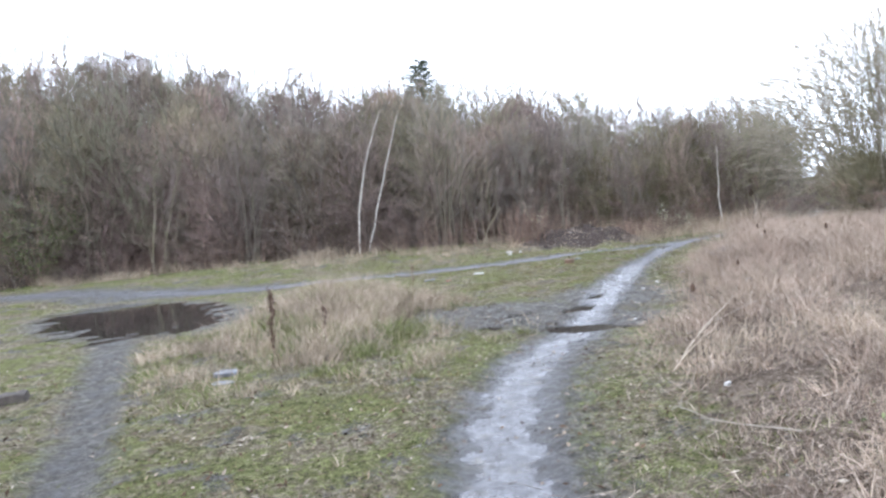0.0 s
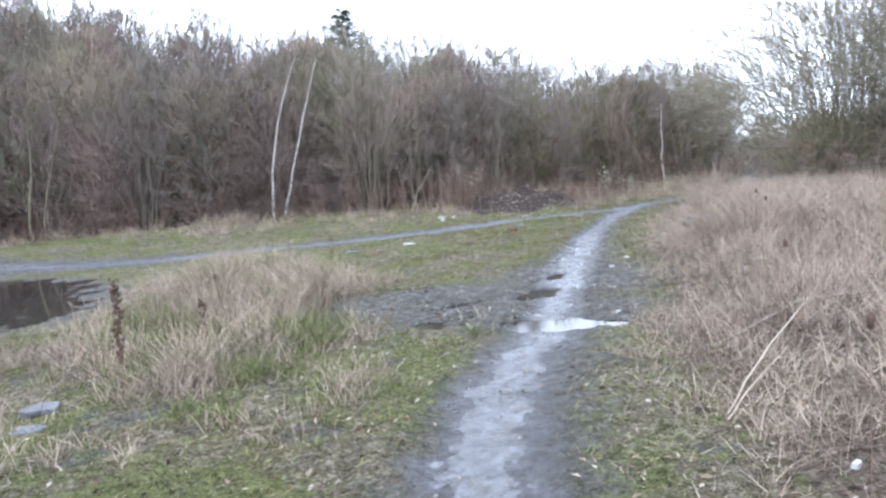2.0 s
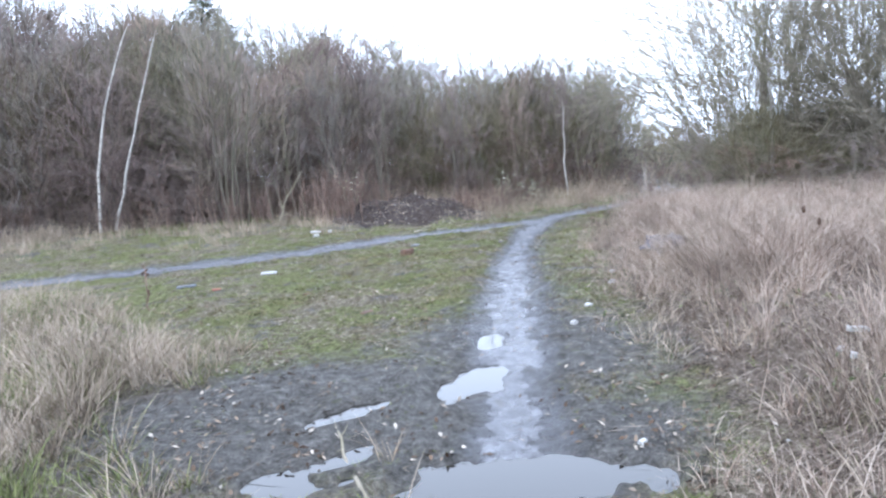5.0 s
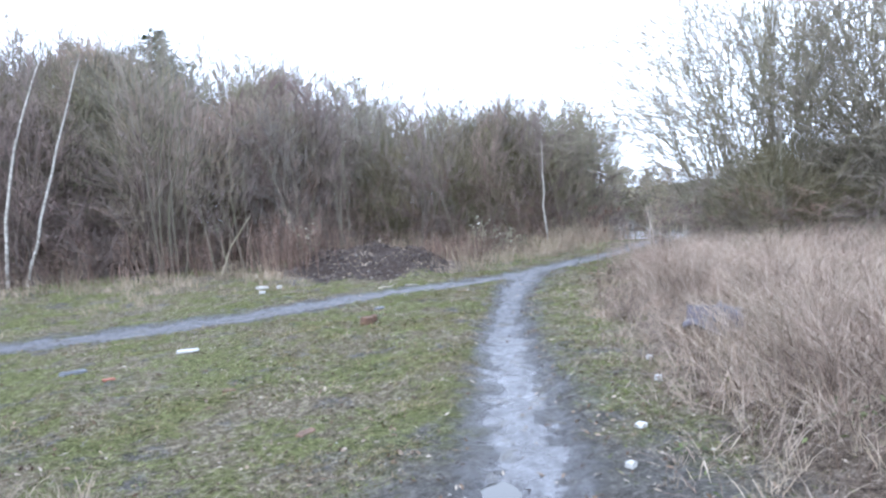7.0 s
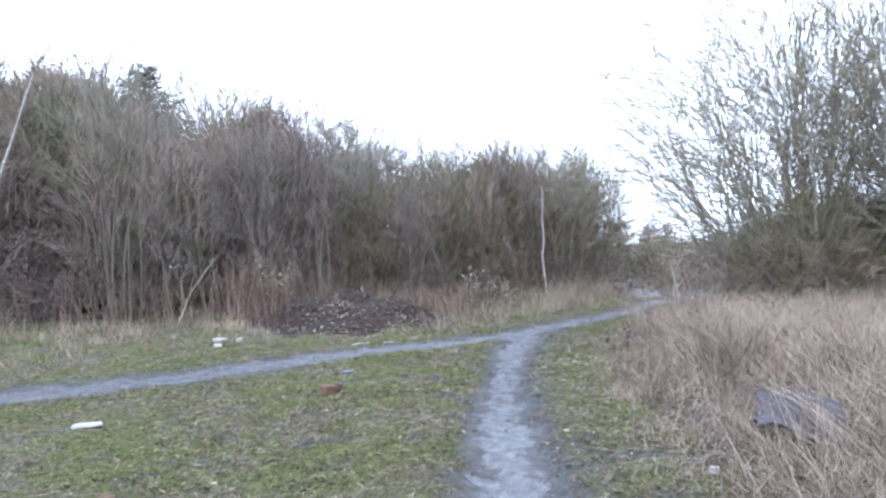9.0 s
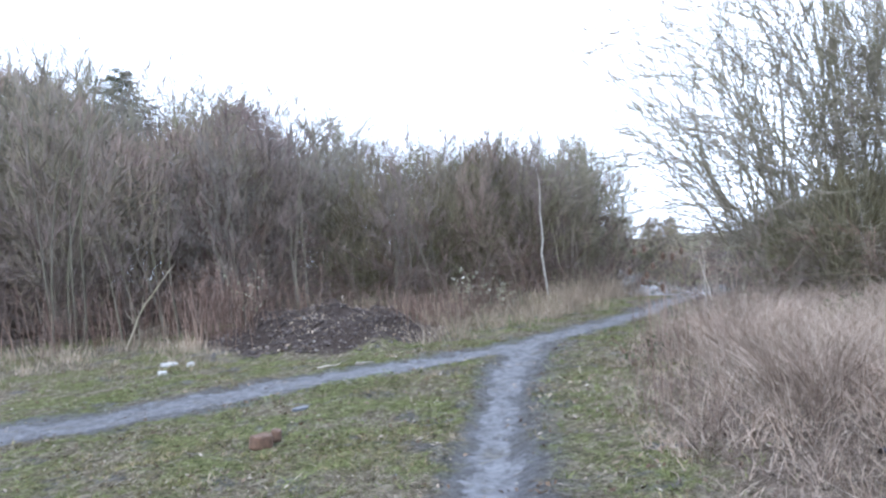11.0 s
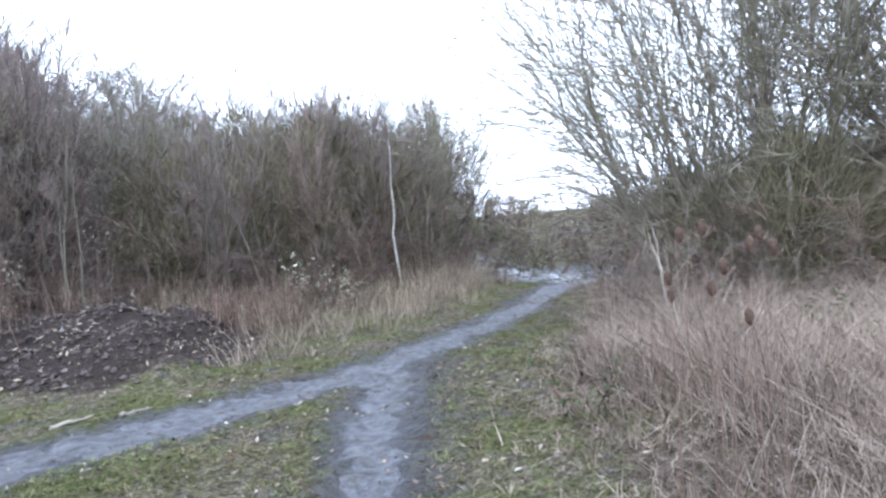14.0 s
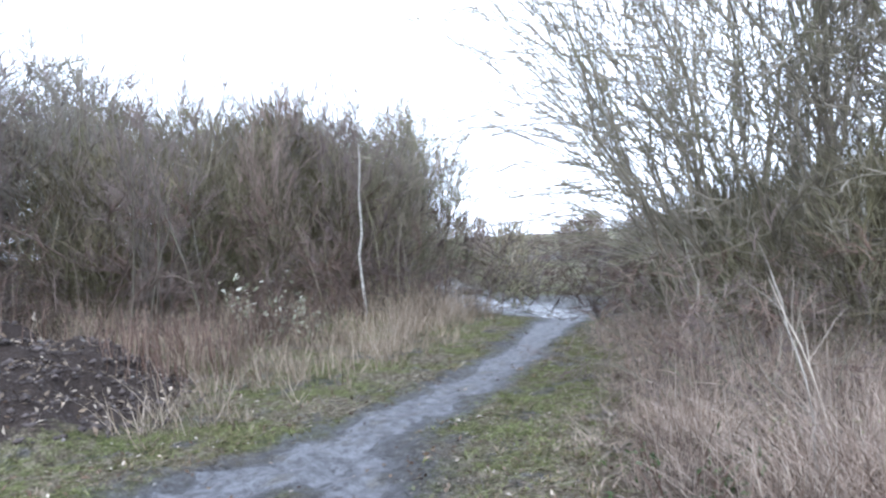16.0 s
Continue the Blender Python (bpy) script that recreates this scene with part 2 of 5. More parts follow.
M_RUBBLE = island_material("dark_spoil", [(0.0, (0.045, 0.035, 0.033)), (0.8, (0.085, 0.067, 0.063)), (0.975, (0.12, 0.1, 0.094)), (1.0, (0.26, 0.245, 0.225))], 0.9)
M_UNDER = bark_material("dark_bramble_twigs", (0.055, 0.042, 0.037), (0.125, 0.097, 0.086), (0.09, 0.075, 0.055), 0.05, 2.0)
M_SPOIL = plain_material("spoil_earth", (0.021, 0.0168, 0.0144), (0.072, 0.06, 0.0528), 0.9, 12.0, 0.0, 0.8)
M_WHITE = plain_material("dirty_white_plastic", (0.22, 0.22, 0.21), (0.44, 0.44, 0.43), 0.4, 12.0)
M_SLATE = plain_material("wet_slate", (0.042, 0.0468, 0.057), (0.096, 0.105, 0.126), 0.32, 15.0)
M_RUST = plain_material("brown_clod", (0.048, 0.027, 0.018), (0.144, 0.084, 0.054), 0.85, 25.0, 0.0, 0.6)
M_SHEET = plain_material("faded_lilac_sheet", (0.012, 0.01, 0.014), (0.06, 0.048, 0.064), 0.6, 9.0)
M_HILL = plain_material("wooded_hill", (0.021, 0.0192, 0.0156), (0.054, 0.048, 0.0372), 0.95, 0.4, 0.0, 1.0)
M_TEASEL = plain_material("teasel_head", (0.035, 0.019, 0.012), (0.1, 0.06, 0.038), 0.85, 60.0, 0.0, 0.8)
M_RED = plain_material("faded_red_plastic", (0.168, 0.036, 0.021), (0.27, 0.078, 0.048), 0.5)


# ---- mesh helpers ----
def fast_mesh(name, verts, tris, material, smooth=False):
    """A mesh of triangles from two arrays."""
    verts = np.asarray(verts, dtype=np.float32)
    tris = np.asarray(tris, dtype=np.int32)
    mesh = bpy.data.meshes.new(name)
    mesh.vertices.add(len(verts))
    mesh.vertices.foreach_set("co", verts.ravel())
    mesh.loops.add(tris.size)
    mesh.loops.foreach_set("vertex_index", tris.ravel())
    mesh.polygons.add(len(tris))
    mesh.polygons.foreach_set("loop_start", np.arange(0, tris.size, 3, dtype=np.int32))
    if smooth:
        mesh.polygons.foreach_set("use_smooth", np.ones(len(tris), dtype=bool))
    mesh.update(calc_edges=True)
    mesh.materials.append(material)
    return mesh


def tubes(paths, radii, sides):
    """Tapered tubes along (n, k, 3) paths with (n, k) radii, each ending in a point."""
    n, k, _ = paths.shape
    along = np.gradient(paths, axis=1)
    along /= np.linalg.norm(along, axis=2, keepdims=True) + 1e-9
    ref = np.where(np.abs(along[..., 2:3]) > 0.9, np.array([1.0, 0, 0]), np.array([0, 0, 1.0]))
    u = np.cross(along, ref)
    u /= np.linalg.norm(u, axis=2, keepdims=True) + 1e-9
    v = np.cross(along, u)
    turn = np.arange(sides) * 2 * np.pi / sides
    ring = u[:, :-1, None] * np.cos(turn)[:, None] + v[:, :-1, None] * np.sin(turn)[:, None]
    rings = paths[:, :-1, None] + ring * radii[:, :-1, None, None]
    verts = np.concatenate([rings.reshape(n, -1, 3), paths[:, -1:]], axis=1)
    per = (k - 1) * sides + 1
    faces = []
    for seg in range(k - 2):
        for s in range(sides):
            a, b = seg * sides + s, seg * sides + (s + 1) % sides
            faces += [(a, b, b + sides), (a, b + sides, a + sides)]
    for s in range(sides):
        faces.append(((k - 2) * sides + s, (k - 2) * sides + (s + 1) % sides, per - 1))
    faces = np.array(faces)[None] + (np.arange(n) * per)[:, None, None]
    return verts.reshape(-1, 3), faces.reshape(-1, 3)


def joined(pieces):
    """One vertex and one triangle array out of several."""
    verts, tris, base = [], [], 0
    for v, t in pieces:
        verts.append(v)
        tris.append(t + base)
        base += len(v)
    return np.concatenate(verts), np.concatenate(tris)


def blades(rng, at, height, width, lean, segments=2, droop=0.35, heading=None):
    """Grass blades at (n, 3) points: thin tapered strips that bend over."""
    n = len(at)
    heading = rng.uniform(0, 2 * np.pi, n) if heading is None else heading
    out = np.stack([np.cos(heading), np.sin(heading), np.zeros(n)], 1)
    side = np.stack([-np.sin(heading), np.cos(heading), np.zeros(n)], 1)
    spin = rng.uniform(0, np.pi, n)
    side = side * np.cos(spin)[:, None] + out * np.sin(spin)[:, None]
    rows = []
    for i in range(segments):
        f = i / segments
        centre = at + out * (lean * (f + droop * f * f))[:, None]
        centre[:, 2] += height * (f - 0.18 * f * f)
        half = side * (width * 0.5 * (1 - 0.45 * f))[:, None]
        rows += [centre - half, centre + half]
    tip = at + out * (lean * (1 + droop))[:, None]
    tip[:, 2] += height * 0.82
    rows.append(tip)
    verts = np.stack(rows, 1)
    per = 2 * segments + 1
    faces = []
    for i in range(segments - 1):
        faces += [(2 * i, 2 * i + 1, 2 * i + 3), (2 * i, 2 * i + 3, 2 * i + 2)]
    faces.append((2 * segments - 2, 2 * segments - 1, 2 * segments))
    faces = np.array(faces)[None] + (np.arange(n) * per)[:, None, None]
    return verts.reshape(-1, 3), faces.reshape(-1, 3)


def part(name, bm, material, parent, label=""):
    """One bmesh, or a ready mesh, as one object under a thing or a part."""
    if isinstance(bm, bmesh.types.BMesh):
        mesh = bpy.data.meshes.new(name)
        bm.to_mesh(mesh)
        bm.free()
        mesh.materials.append(material)
    else:
        mesh = bm
    ob = new(name, mesh)
    ob.parent = parent
    return tagged(ob, label)


def stuff(name, pieces, material, label, category):
    ob = new(name, fast_mesh(name, *joined(pieces), material))
    return tagged(ob, label, category, kind="stuff")


# ---- plan ----
TRAIL = np.array([(-0.4, -8, .2), (0.1, -1, .2), (0.5, 1.6, .2), (0.8, 3.8, .31), (1.04, 4.87, .34), (1.43, 6.03, .37), (2.02, 7.3, .36), (2.7, 8.35, .36),
                  (3.3, 9.35, .3), (4.0, 10.65, .28), (5.05, 12.4, .36), (5.85, 13.7, .28), (6.8, 15.3, .24), (7.5, 16.3, .22), (8.5, 17.75, .25), (9.5, 19.0, .32), (10.6, 20.1, .3)])
SIDE_TRAIL = np.array([(-1.4, 0, .25), (-1.7, 2.5, .27), (-1.93, 5.05, .27), (-2.2, 6.45, .24), (-2.7, 8.5, .26), (-3.55, 12, .33), (-4.0, 13.8, .4)])
TRACK = np.array([(-40, 37, 1.3), (-16, 27.5, 1.3), (-9, 24.3, 1.1), (-4, 22, .8), (0.2, 20.6, .6), (2.9, 20.2, .6), (5.5, 19.9, .55), (8, 20.2, .5), (10.5, 20.4, .45),
                  (12.2, 20.9, .36), (14.3, 21.8, .33), (16.2, 22.75, .33), (18.5, 24, .4), (21, 26.5, 1.2), (22, 29.5, 1.2), (24.5, 32, .8), (27.5, 36, .5), (36, 47, .5)])
BANK = np.array([(0.6, -8), (1.0, 0), (1.5, 3.2), (2.0, 4.0), (2.6, 5.5), (3.2, 7.2), (4.0, 8.6), (4.6, 9.5), (5.3, 10.8), (6.3, 12.3), (7.1, 13.5), (8.12, 15.3), (9.18, 16.72), (10.65, 18.35),
                 (12.7, 19.6), (14.5, 20.6), (16.6, 22.0), (19, 23), (24, 25), (45, 35)])
WOOD_EDGE = np.array([(-60, 46), (-30, 36.5), (-14, 31), (-5, 29.5), (1, 28), (5, 27.6), (8, 28.8), (12, 29.2), (14.2, 27.0), (16.4, 26.1), (18.3, 26.4), (20.0, 30), (23.5, 38), (30, 50), (40, 70)])
LONG_PATCH = np.array([(-1.9, 10.8), (-1.5, 9.4), (-0.5, 8.15), (0.3, 8.0), (1.0, 8.95), (2.0, 10.1), (2.3, 10.9), (1.8, 14), (1.0, 17.5), (-0.5, 18.6), (-1.5, 15)])


def along(points, x, y):
    """Signed distance to a line (positive on its right), the half-width at the nearest place."""
    best = np.full(np.shape(x), 1e9)
    sign = np.zeros(np.shape(x))
    wide = np.zeros(np.shape(x))
    for a, b in zip(points[:-1], points[1:]):
        dx, dy = b[0] - a[0], b[1] - a[1]
        f = np.clip(((x - a[0]) * dx + (y - a[1]) * dy) / (dx * dx + dy * dy), 0, 1)
        ox, oy = x - a[0] - f * dx, y - a[1] - f * dy
        d = np.hypot(ox, oy)
        near = d < best
        best = np.where(near, d, best)
        sign = np.where(near, np.where(ox * dy - oy * dx >= 0, 1.0, -1.0), sign)
        if len(a) > 2:
            wide = np.where(near, a[2] + f * (b[2] - a[2]), wide)
    return best * sign, wide


def inside(points, x, y):
    """How far inside a closed outline, in metres (negative outside)."""
    ring = np.concatenate([points, points[:1]])
    d, _ = along(ring, x, y)
    odd = np.zeros(np.shape(x), bool)
    for a, b in zip(ring[:-1], ring[1:]):
        cross = (a[1] > y) != (b[1] > y)
        odd ^= cross & (x < (b[0] - a[0]) * (y - a[1]) / (b[1] - a[1] + 1e-12) + a[0])
    return np.where(odd, 1, -1) * np.abs(d)


def blob(x, y, cx, cy, rx, ry, turn=0.0):
    """1 in the middle of an ellipse, 0 at its rim, negative outside."""
    c, s = math.cos(radians(turn)), math.sin(radians(turn))
    u, v = (x - cx) * c + (y - cy) * s, -(x - cx) * s + (y - cy) * c
    return 1 - np.hypot(u / rx, v / ry)


def step(a, b, value):
    f = np.clip((value - a) / (b - a), 0, 1)
    return f * f * (3 - 2 * f)


LATTICE = np.random.default_rng(77).uniform(-1, 1, (128, 128))


def wobble(x, y, size, seed):
    """Smooth two-scale roughness, about -1 to 1."""
    total = np.zeros(np.shape(x))
    for octave, weight in ((1.0, 0.95), (2.13, 0.5)):
        u, v = x / size * 1.6 * octave + seed * 7.31, y / size * 1.6 * octave + seed * 3.17
        i, j = np.floor(u).astype(int), np.floor(v).astype(int)
        f, g = u - i, v - j
        f, g = f * f * (3 - 2 * f), g * g * (3 - 2 * g)
        a, b = LATTICE[i % 128, j % 128], LATTICE[(i + 1) % 128, j % 128]
        c, d = LATTICE[i % 128, (j + 1) % 128], LATTICE[(i + 1) % 128, (j + 1) % 128]
        total = total + weight * ((a * (1 - f) + b * f) * (1 - g) + (c * (1 - f) + d * f) * g)
    return total


# outlines of the standing water: centre, half-lengths, turn, water level
PUDDLES = [(3.22, 9.18, 0.68, 0.3, -30, -0.2), (3.8, 10.75, 0.42, 0.2, 40, -0.15), (2.15, 9.75, 0.3, 0.16, -20, -0.19),
           (-4.6, 17.2, 4.4, 1.75, 118, -0.1), (4.35, 11.55, 0.28, 0.13, 60, -0.14),
           (20.2, 25.6, 0.7, 0.14, 35, -0.42), (21.0, 26.9, 0.9, 0.12, 60, -0.42), (21.9, 29.2, 1.0, 0.16, 70, -0.42), (25.2, 32.8, 1.0, 0.3, 50, -0.42), (2.55, 9.95, 0.22, 0.1, 20, -0.2), (2.75, 10.6, 0.3, 0.1, 10, -0.2)]
MOUND = (9.1, 25.3, 2.35, 3.2, -8)


def height(x, y):
    """The lie of the land."""
    trail, trail_w = along(TRAIL, x, y)
    track, track_w = along(TRACK, x, y)
    side, side_w = along(SIDE_TRAIL, x, y)
    bank, _ = along(BANK, x, y)
    wood, _ = along(WOOD_EDGE, x, y)
    h = -0.06 + 0.03 * wobble(x, y, 5.0, 3) + 0.012 * wobble(x, y, 0.9, 4)
    h = h + 0.42 * step(21, 28, y - 0.25 * x) * step(13, 3, x) + 0.25 * step(0, 12, -wood) * step(60, 20, y)
    h = h - 0.38 * step(16, 22, x) * step(19, 25, y)
    h = h + 0.22 * step(0.1, 1.6, bank) * step(24, 16, x) + 0.05 * step(2, 9, bank)
    h = h - 0.12 * np.exp(-((x - 3.2) ** 2 + (y - 9.6) ** 2) / 3.5)
    h = h - 0.05 * step(1.5, 0.6, np.abs(trail) / trail_w) - 0.03 * step(1.4, 0.7, np.abs(track) / (track_w + 1e-6)) - 0.04 * step(1.4, 0.6, np.abs(side) / (side_w + 1e-6))
    rough_mud = step(-0.3, 0.5, np.maximum(blob(x, y, 3.3, 10.4, 1.7, 1.5), step(1.8, 0.6, np.abs(trail) / trail_w) - 0.5))
    h = h + 0.02 * rough_mud * wobble(x, y, 0.36, 5) + 0.022 * wobble(x, y, 0.33, 6)
    lump = blob(x, y, *MOUND)
    h = h + 0.44 * step(-0.1, 0.6, lump + 0.2 * wobble(x, y, 1.9, 8)) + 0.13 * step(-0.1, 0.2, lump) * wobble(x, y, 1.0, 9) + 0.07 * step(-0.05, 0.2, lump) * wobble(x, y, 0.45, 10)
    for cx, cy, rx, ry, turn, level in PUDDLES:
        depth = blob(x, y, cx, cy, rx, ry, turn) + 0.34 * wobble(x, y, float(np.clip(ry * 1.3, 0.2, 0.5)), 11) + 0.12 * wobble(x, y, 0.16, 12)
        rim = level + 0.008 - 0.07 * step(-0.6, -1.5, depth)
        h = np.where(depth > -1.5, np.maximum(h, rim), h)
        h = np.where(depth > -0.5, np.minimum(h, level + 0.012 - 0.06 * np.minimum(depth, 0)), h)
        h = np.where(depth > 0, np.minimum(h, level - 0.004 - 0.1 * depth), h)
    far = np.hypot(x - 5, y - 15)
    return h + 0.25 * wobble(x, y, 60.0, 12) * step(35, 90, far)


def settle(cx, cy, rx, ry, turn):
    """The level at which water lies in a hollow: just under its rim."""
    a = np.arange(24) * math.pi / 12
    c, s = math.cos(radians(turn)), math.sin(radians(turn))
    u, v = 0.9 * rx * np.cos(a), 0.9 * ry * np.sin(a)
    return (cx, cy, rx, ry, turn, float(np.percentile(height(cx + u * c - v * s, cy + u * s + v * c), 30)) - 0.006)


POOLS, PUDDLES = [p[:5] for p in PUDDLES], []
PUDDLES = [settle(*p) for p in POOLS]


def ground_at(x, y):
    return float(height(np.array([x], float), np.array([y], float))[0])


def spread(lo, hi, fine, reach, swell=1.09):
    """Grid lines: fine between lo and hi, then ever wider out to the horizon."""
    inner = list(np.arange(lo, hi, fine))
    grow, out_hi, out_lo = fine, [hi], [lo]
    while out_hi[-1] < reach:
        grow *= swell
        out_hi.append(out_hi[-1] + grow)
    grow = fine
    while out_lo[-1] > -reach:
        grow *= swell
        out_lo.append(out_lo[-1] - grow)
    return np.array(out_lo[:0:-1] + inner + out_hi)


def build_ground():
    xs, ys = spread(0, 11, 0.06, 1500), spread(3.2, 21, 0.06, 1500)
    gx, gy = np.meshgrid(xs, ys)
    x, y = gx.ravel(), gy.ravel()
    verts = np.stack([x, y, height(x, y)], 1)
    nx, ny = len(xs), len(ys)
    i = (np.arange(ny - 1)[:, None] * nx + np.arange(nx - 1)[None]).ravel()
    tris = np.concatenate([np.stack([i, i + 1, i + nx + 1], 1), np.stack([i, i + nx + 1, i + nx], 1)])
    mesh = fast_mesh("ground", verts, tris, M_GROUND, True)
    trail, trail_w = along(TRAIL, x, y)
    track, track_w = along(TRACK, x, y)
    side, side_w = along(SIDE_TRAIL, x, y)
    bank, _ = along(BANK, x, y)
    wood, _ = along(WOOD_EDGE, x, y)
    clay = np.maximum.reduce([1.25 - 0.75 * np.abs(trail) / trail_w, 1.3 - 0.72 * np.abs(track) / track_w - 0.45 * step(1, -5, x), 0.4 - 0.45 * np.abs(side) / side_w])
    clay = clay + 0.22 * wobble(x, y, 0.35, 22) + 0.12 * wobble(x, y, 0.9, 23)
    mud = np.maximum.reduce([blob(x, y, 2.6, 10.7, 1.7, 1.2, -20) + .5, blob(x, y, 3.5, 9.45, 1.1, 0.8) + .5, blob(x, y, 4.5, 11.2, 1.2, 1.4) + .4,
                             1.12 - 0.42 * np.abs(trail - 0.12) / trail_w, 0.95 - 0.5 * np.abs(track) / track_w, 1.05 - 0.5 * np.abs(side) / side_w,
                             blob(x, y, -4.6, 17.2, 5.0, 2.2, 118) * 2 + 0.4, blob(x, y, 21.5, 28, 3.5, 3.0) * 2 + 0.4])
    straw = np.maximum(step(-0.5, 0.9, bank), step(-0.3, 0.4, inside(LONG_PATCH, x, y)) * 0.9)
    wet = np.maximum(step(16.5, 12.5, y) * step(1.6, 1.0, np.abs(trail) / trail_w), step(17, 21, x))
    for name, value in (("wet", wet), ("clay", clay), ("mud", mud), ("straw", straw), ("woodland", np.maximum(step(1.5, -1.5, wood), step(-0.15, 0.2, blob(x, y, *MOUND))))):
        layer = mesh.attributes.new(name, "FLOAT", "POINT")
        layer.data.foreach_set("value", np.clip(value, -0.5, 1.4).astype(np.float32))
    tagged(new("ground", mesh), "mossy turf, mud and wet clay paths on open heath", "ground", kind="structure")


build_ground()


def build_puddle(cx, cy, rx, ry, turn, level):
    n = 48
    a = np.arange(n) * 2 * np.pi / n
    c, s = math.cos(radians(turn)), math.sin(radians(turn))
    u, v = 1.5 * rx * np.cos(a), 1.5 * ry * np.sin(a)
    verts = np.concatenate([[(cx, cy, level)], np.stack([cx + u * c - v * s, cy + u * s + v * c, np.full(n, level)], 1)])
    tris = [(0, i + 1, (i + 1) % n + 1) for i in range(n)]
    ob = new("water", fast_mesh("water", verts, tris, M_WATER))
    tagged(ob, "shallow rain puddle lying in a muddy hollow", "puddle", kind="structure")


for puddle in PUDDLES:
    build_puddle(*puddle)


# ---- trees ----
def unit(v):
    return v / (np.linalg.norm(v, axis=-1, keepdims=True) + 1e-9)


def sample(paths, radii, who, f):
    """Points, directions and radii along some of the paths."""
    k = paths.shape[1]
    g = np.clip(f, 0, 0.999) * (k - 1)
    i = g.astype(int)
    w = (g - i)[:, None]
    a, b = paths[who, i], paths[who, i + 1]
    r = radii[who, i] * (1 - w[:, 0]) + radii[who, i + 1] * w[:, 0]
    return a * (1 - w) + b * w, unit(b - a), r


def shoots(rng, start, way, length, points, curl, rise):
    """Crooked shoots from starts, along ways, bending upwards by rise."""
    paths = [start]
    for i in range(points - 1):
        way = unit(way + rng.normal(0, curl, way.shape) + np.array([0, 0, rise]))
        paths.append(paths[-1] + way * (length / (points - 1))[:, None])
    return np.stack(paths, 1)


def grow(seed, tall, stems, base, fan, limbs, sprays, twigs, limb_len, spray_len, twig_len, thick, rise=0.1, low=0.2, fine=0.005, splay=1.0, curl=0.1, sides=5):
    """The wood of a bare tree: stems, limbs, sprays and twigs, as two meshes' arrays."""
    rng = np.random.default_rng(seed)
    turn = np.arange(stems) * 2.4 + rng.uniform(0, 6.28)
    start = np.stack([np.cos(turn), np.sin(turn), np.zeros(stems)], 1) * (base * np.sqrt(rng.uniform(0.05, 1, stems)))[:, None]
    start[:, 2] = -0.12
    tilt = fan * rng.uniform(0.15, 1.0, stems)
    way = np.stack([np.cos(turn) * np.sin(tilt), np.sin(turn) * np.sin(tilt), np.cos(tilt)], 1)
    s = shoots(rng, start, way, tall * rng.uniform(0.7, 1.0, stems) * (1 - 0.3 * tilt / fan * min(1.0, fan)), 8, curl * 0.7, min(rise, 0.04))
    sr = thick * rng.uniform(0.55, 1.0, stems)[:, None] * np.linspace(1, 0.12, 8)[None]
    n = stems * limbs
    f = rng.uniform(low, 0.97, n)
    at, d, r = sample(s, sr, np.repeat(np.arange(stems), limbs), f)
    out = unit(d + splay * unit(rng.normal(0, 1, (n, 3)) * np.array([1, 1, 0.45])))
    l = shoots(rng, at, out, limb_len * tall * rng.uniform(0.4, 1, n) * (1.15 - 0.6 * f), 6, curl * 1.2, rise)
    lr = np.maximum((r * 0.5)[:, None] * np.linspace(1, 0.2, 6)[None], fine * 0.8)
    at, d, r = sample(l, lr, rng.integers(0, n, sprays), rng.uniform(0.15, 1.0, sprays))
    b = shoots(rng, at, unit(d + 0.55 * unit(rng.normal(0, 1, (sprays, 3)))), spray_len * rng.uniform(0.4, 1, sprays), 3, curl * 1.6, rise * 1.2)
    br = fine * rng.uniform(0.9, 1.5, sprays)[:, None] * np.array([1, 0.8, 0.4])[None]
    at, d, r = sample(b, br, rng.integers(0, sprays, twigs), rng.uniform(0.1, 1.0, twigs))
    t = shoots(rng, at, unit(d + 0.5 * unit(rng.normal(0, 1, (twigs, 3)))), twig_len * rng.uniform(0.4, 1, twigs), 2, 0.1, rise)
    tr = fine * rng.uniform(0.6, 1.0, twigs)[:, None] * np.array([1, 0.3])[None]
    stem = joined([tubes(s, sr, sides), tubes(l, lr, 3)])
    spray = joined([tubes(b, br, 3), tubes(t, tr, 3)])
    return stem, spray, float(np.percentile(t[..., 2], 99.5))


def dome_points(rng, n, tall, wide, skirt, low, inner, lumps):
    """Points in the outer part of a lumpy rounded crown that stands on the origin."""
    a, h = rng.uniform(0, 2 * np.pi, n), low + (1 - low) * rng.uniform(0, 1, n) ** 0.75
    swell = np.where(h < 0.55, skirt + (1 - skirt) * (h / 0.55) ** 0.8, np.sqrt(np.clip(1 - ((h - 0.55) / 0.45) ** 2, 0, 1)))
    lump = 1 + 0.13 * np.sin(3 * a + lumps[0]) * np.sin(5 * h + lumps[1]) + 0.1 * np.sin(5 * a + lumps[2])
    r = wide * swell * lump * np.sqrt(rng.uniform(inner, 1, n))
    return np.stack([r * np.cos(a), r * np.sin(a), tall * h * (1 + 0.05 * np.sin(4 * a + lumps[3]))], 1)


def bows(p, q, bend, k, rng, curl):
    """Curved paths from p to q by way of bend, slightly crooked."""
    f = np.linspace(0, 1, k)[None, :, None]
    path = p[:, None] * (1 - f) ** 2 + 2 * bend[:, None] * f * (1 - f) + q[:, None] * f * f
    path[:, 1:-1] += rng.normal(0, curl, (len(p), k - 2, 3))
    return path


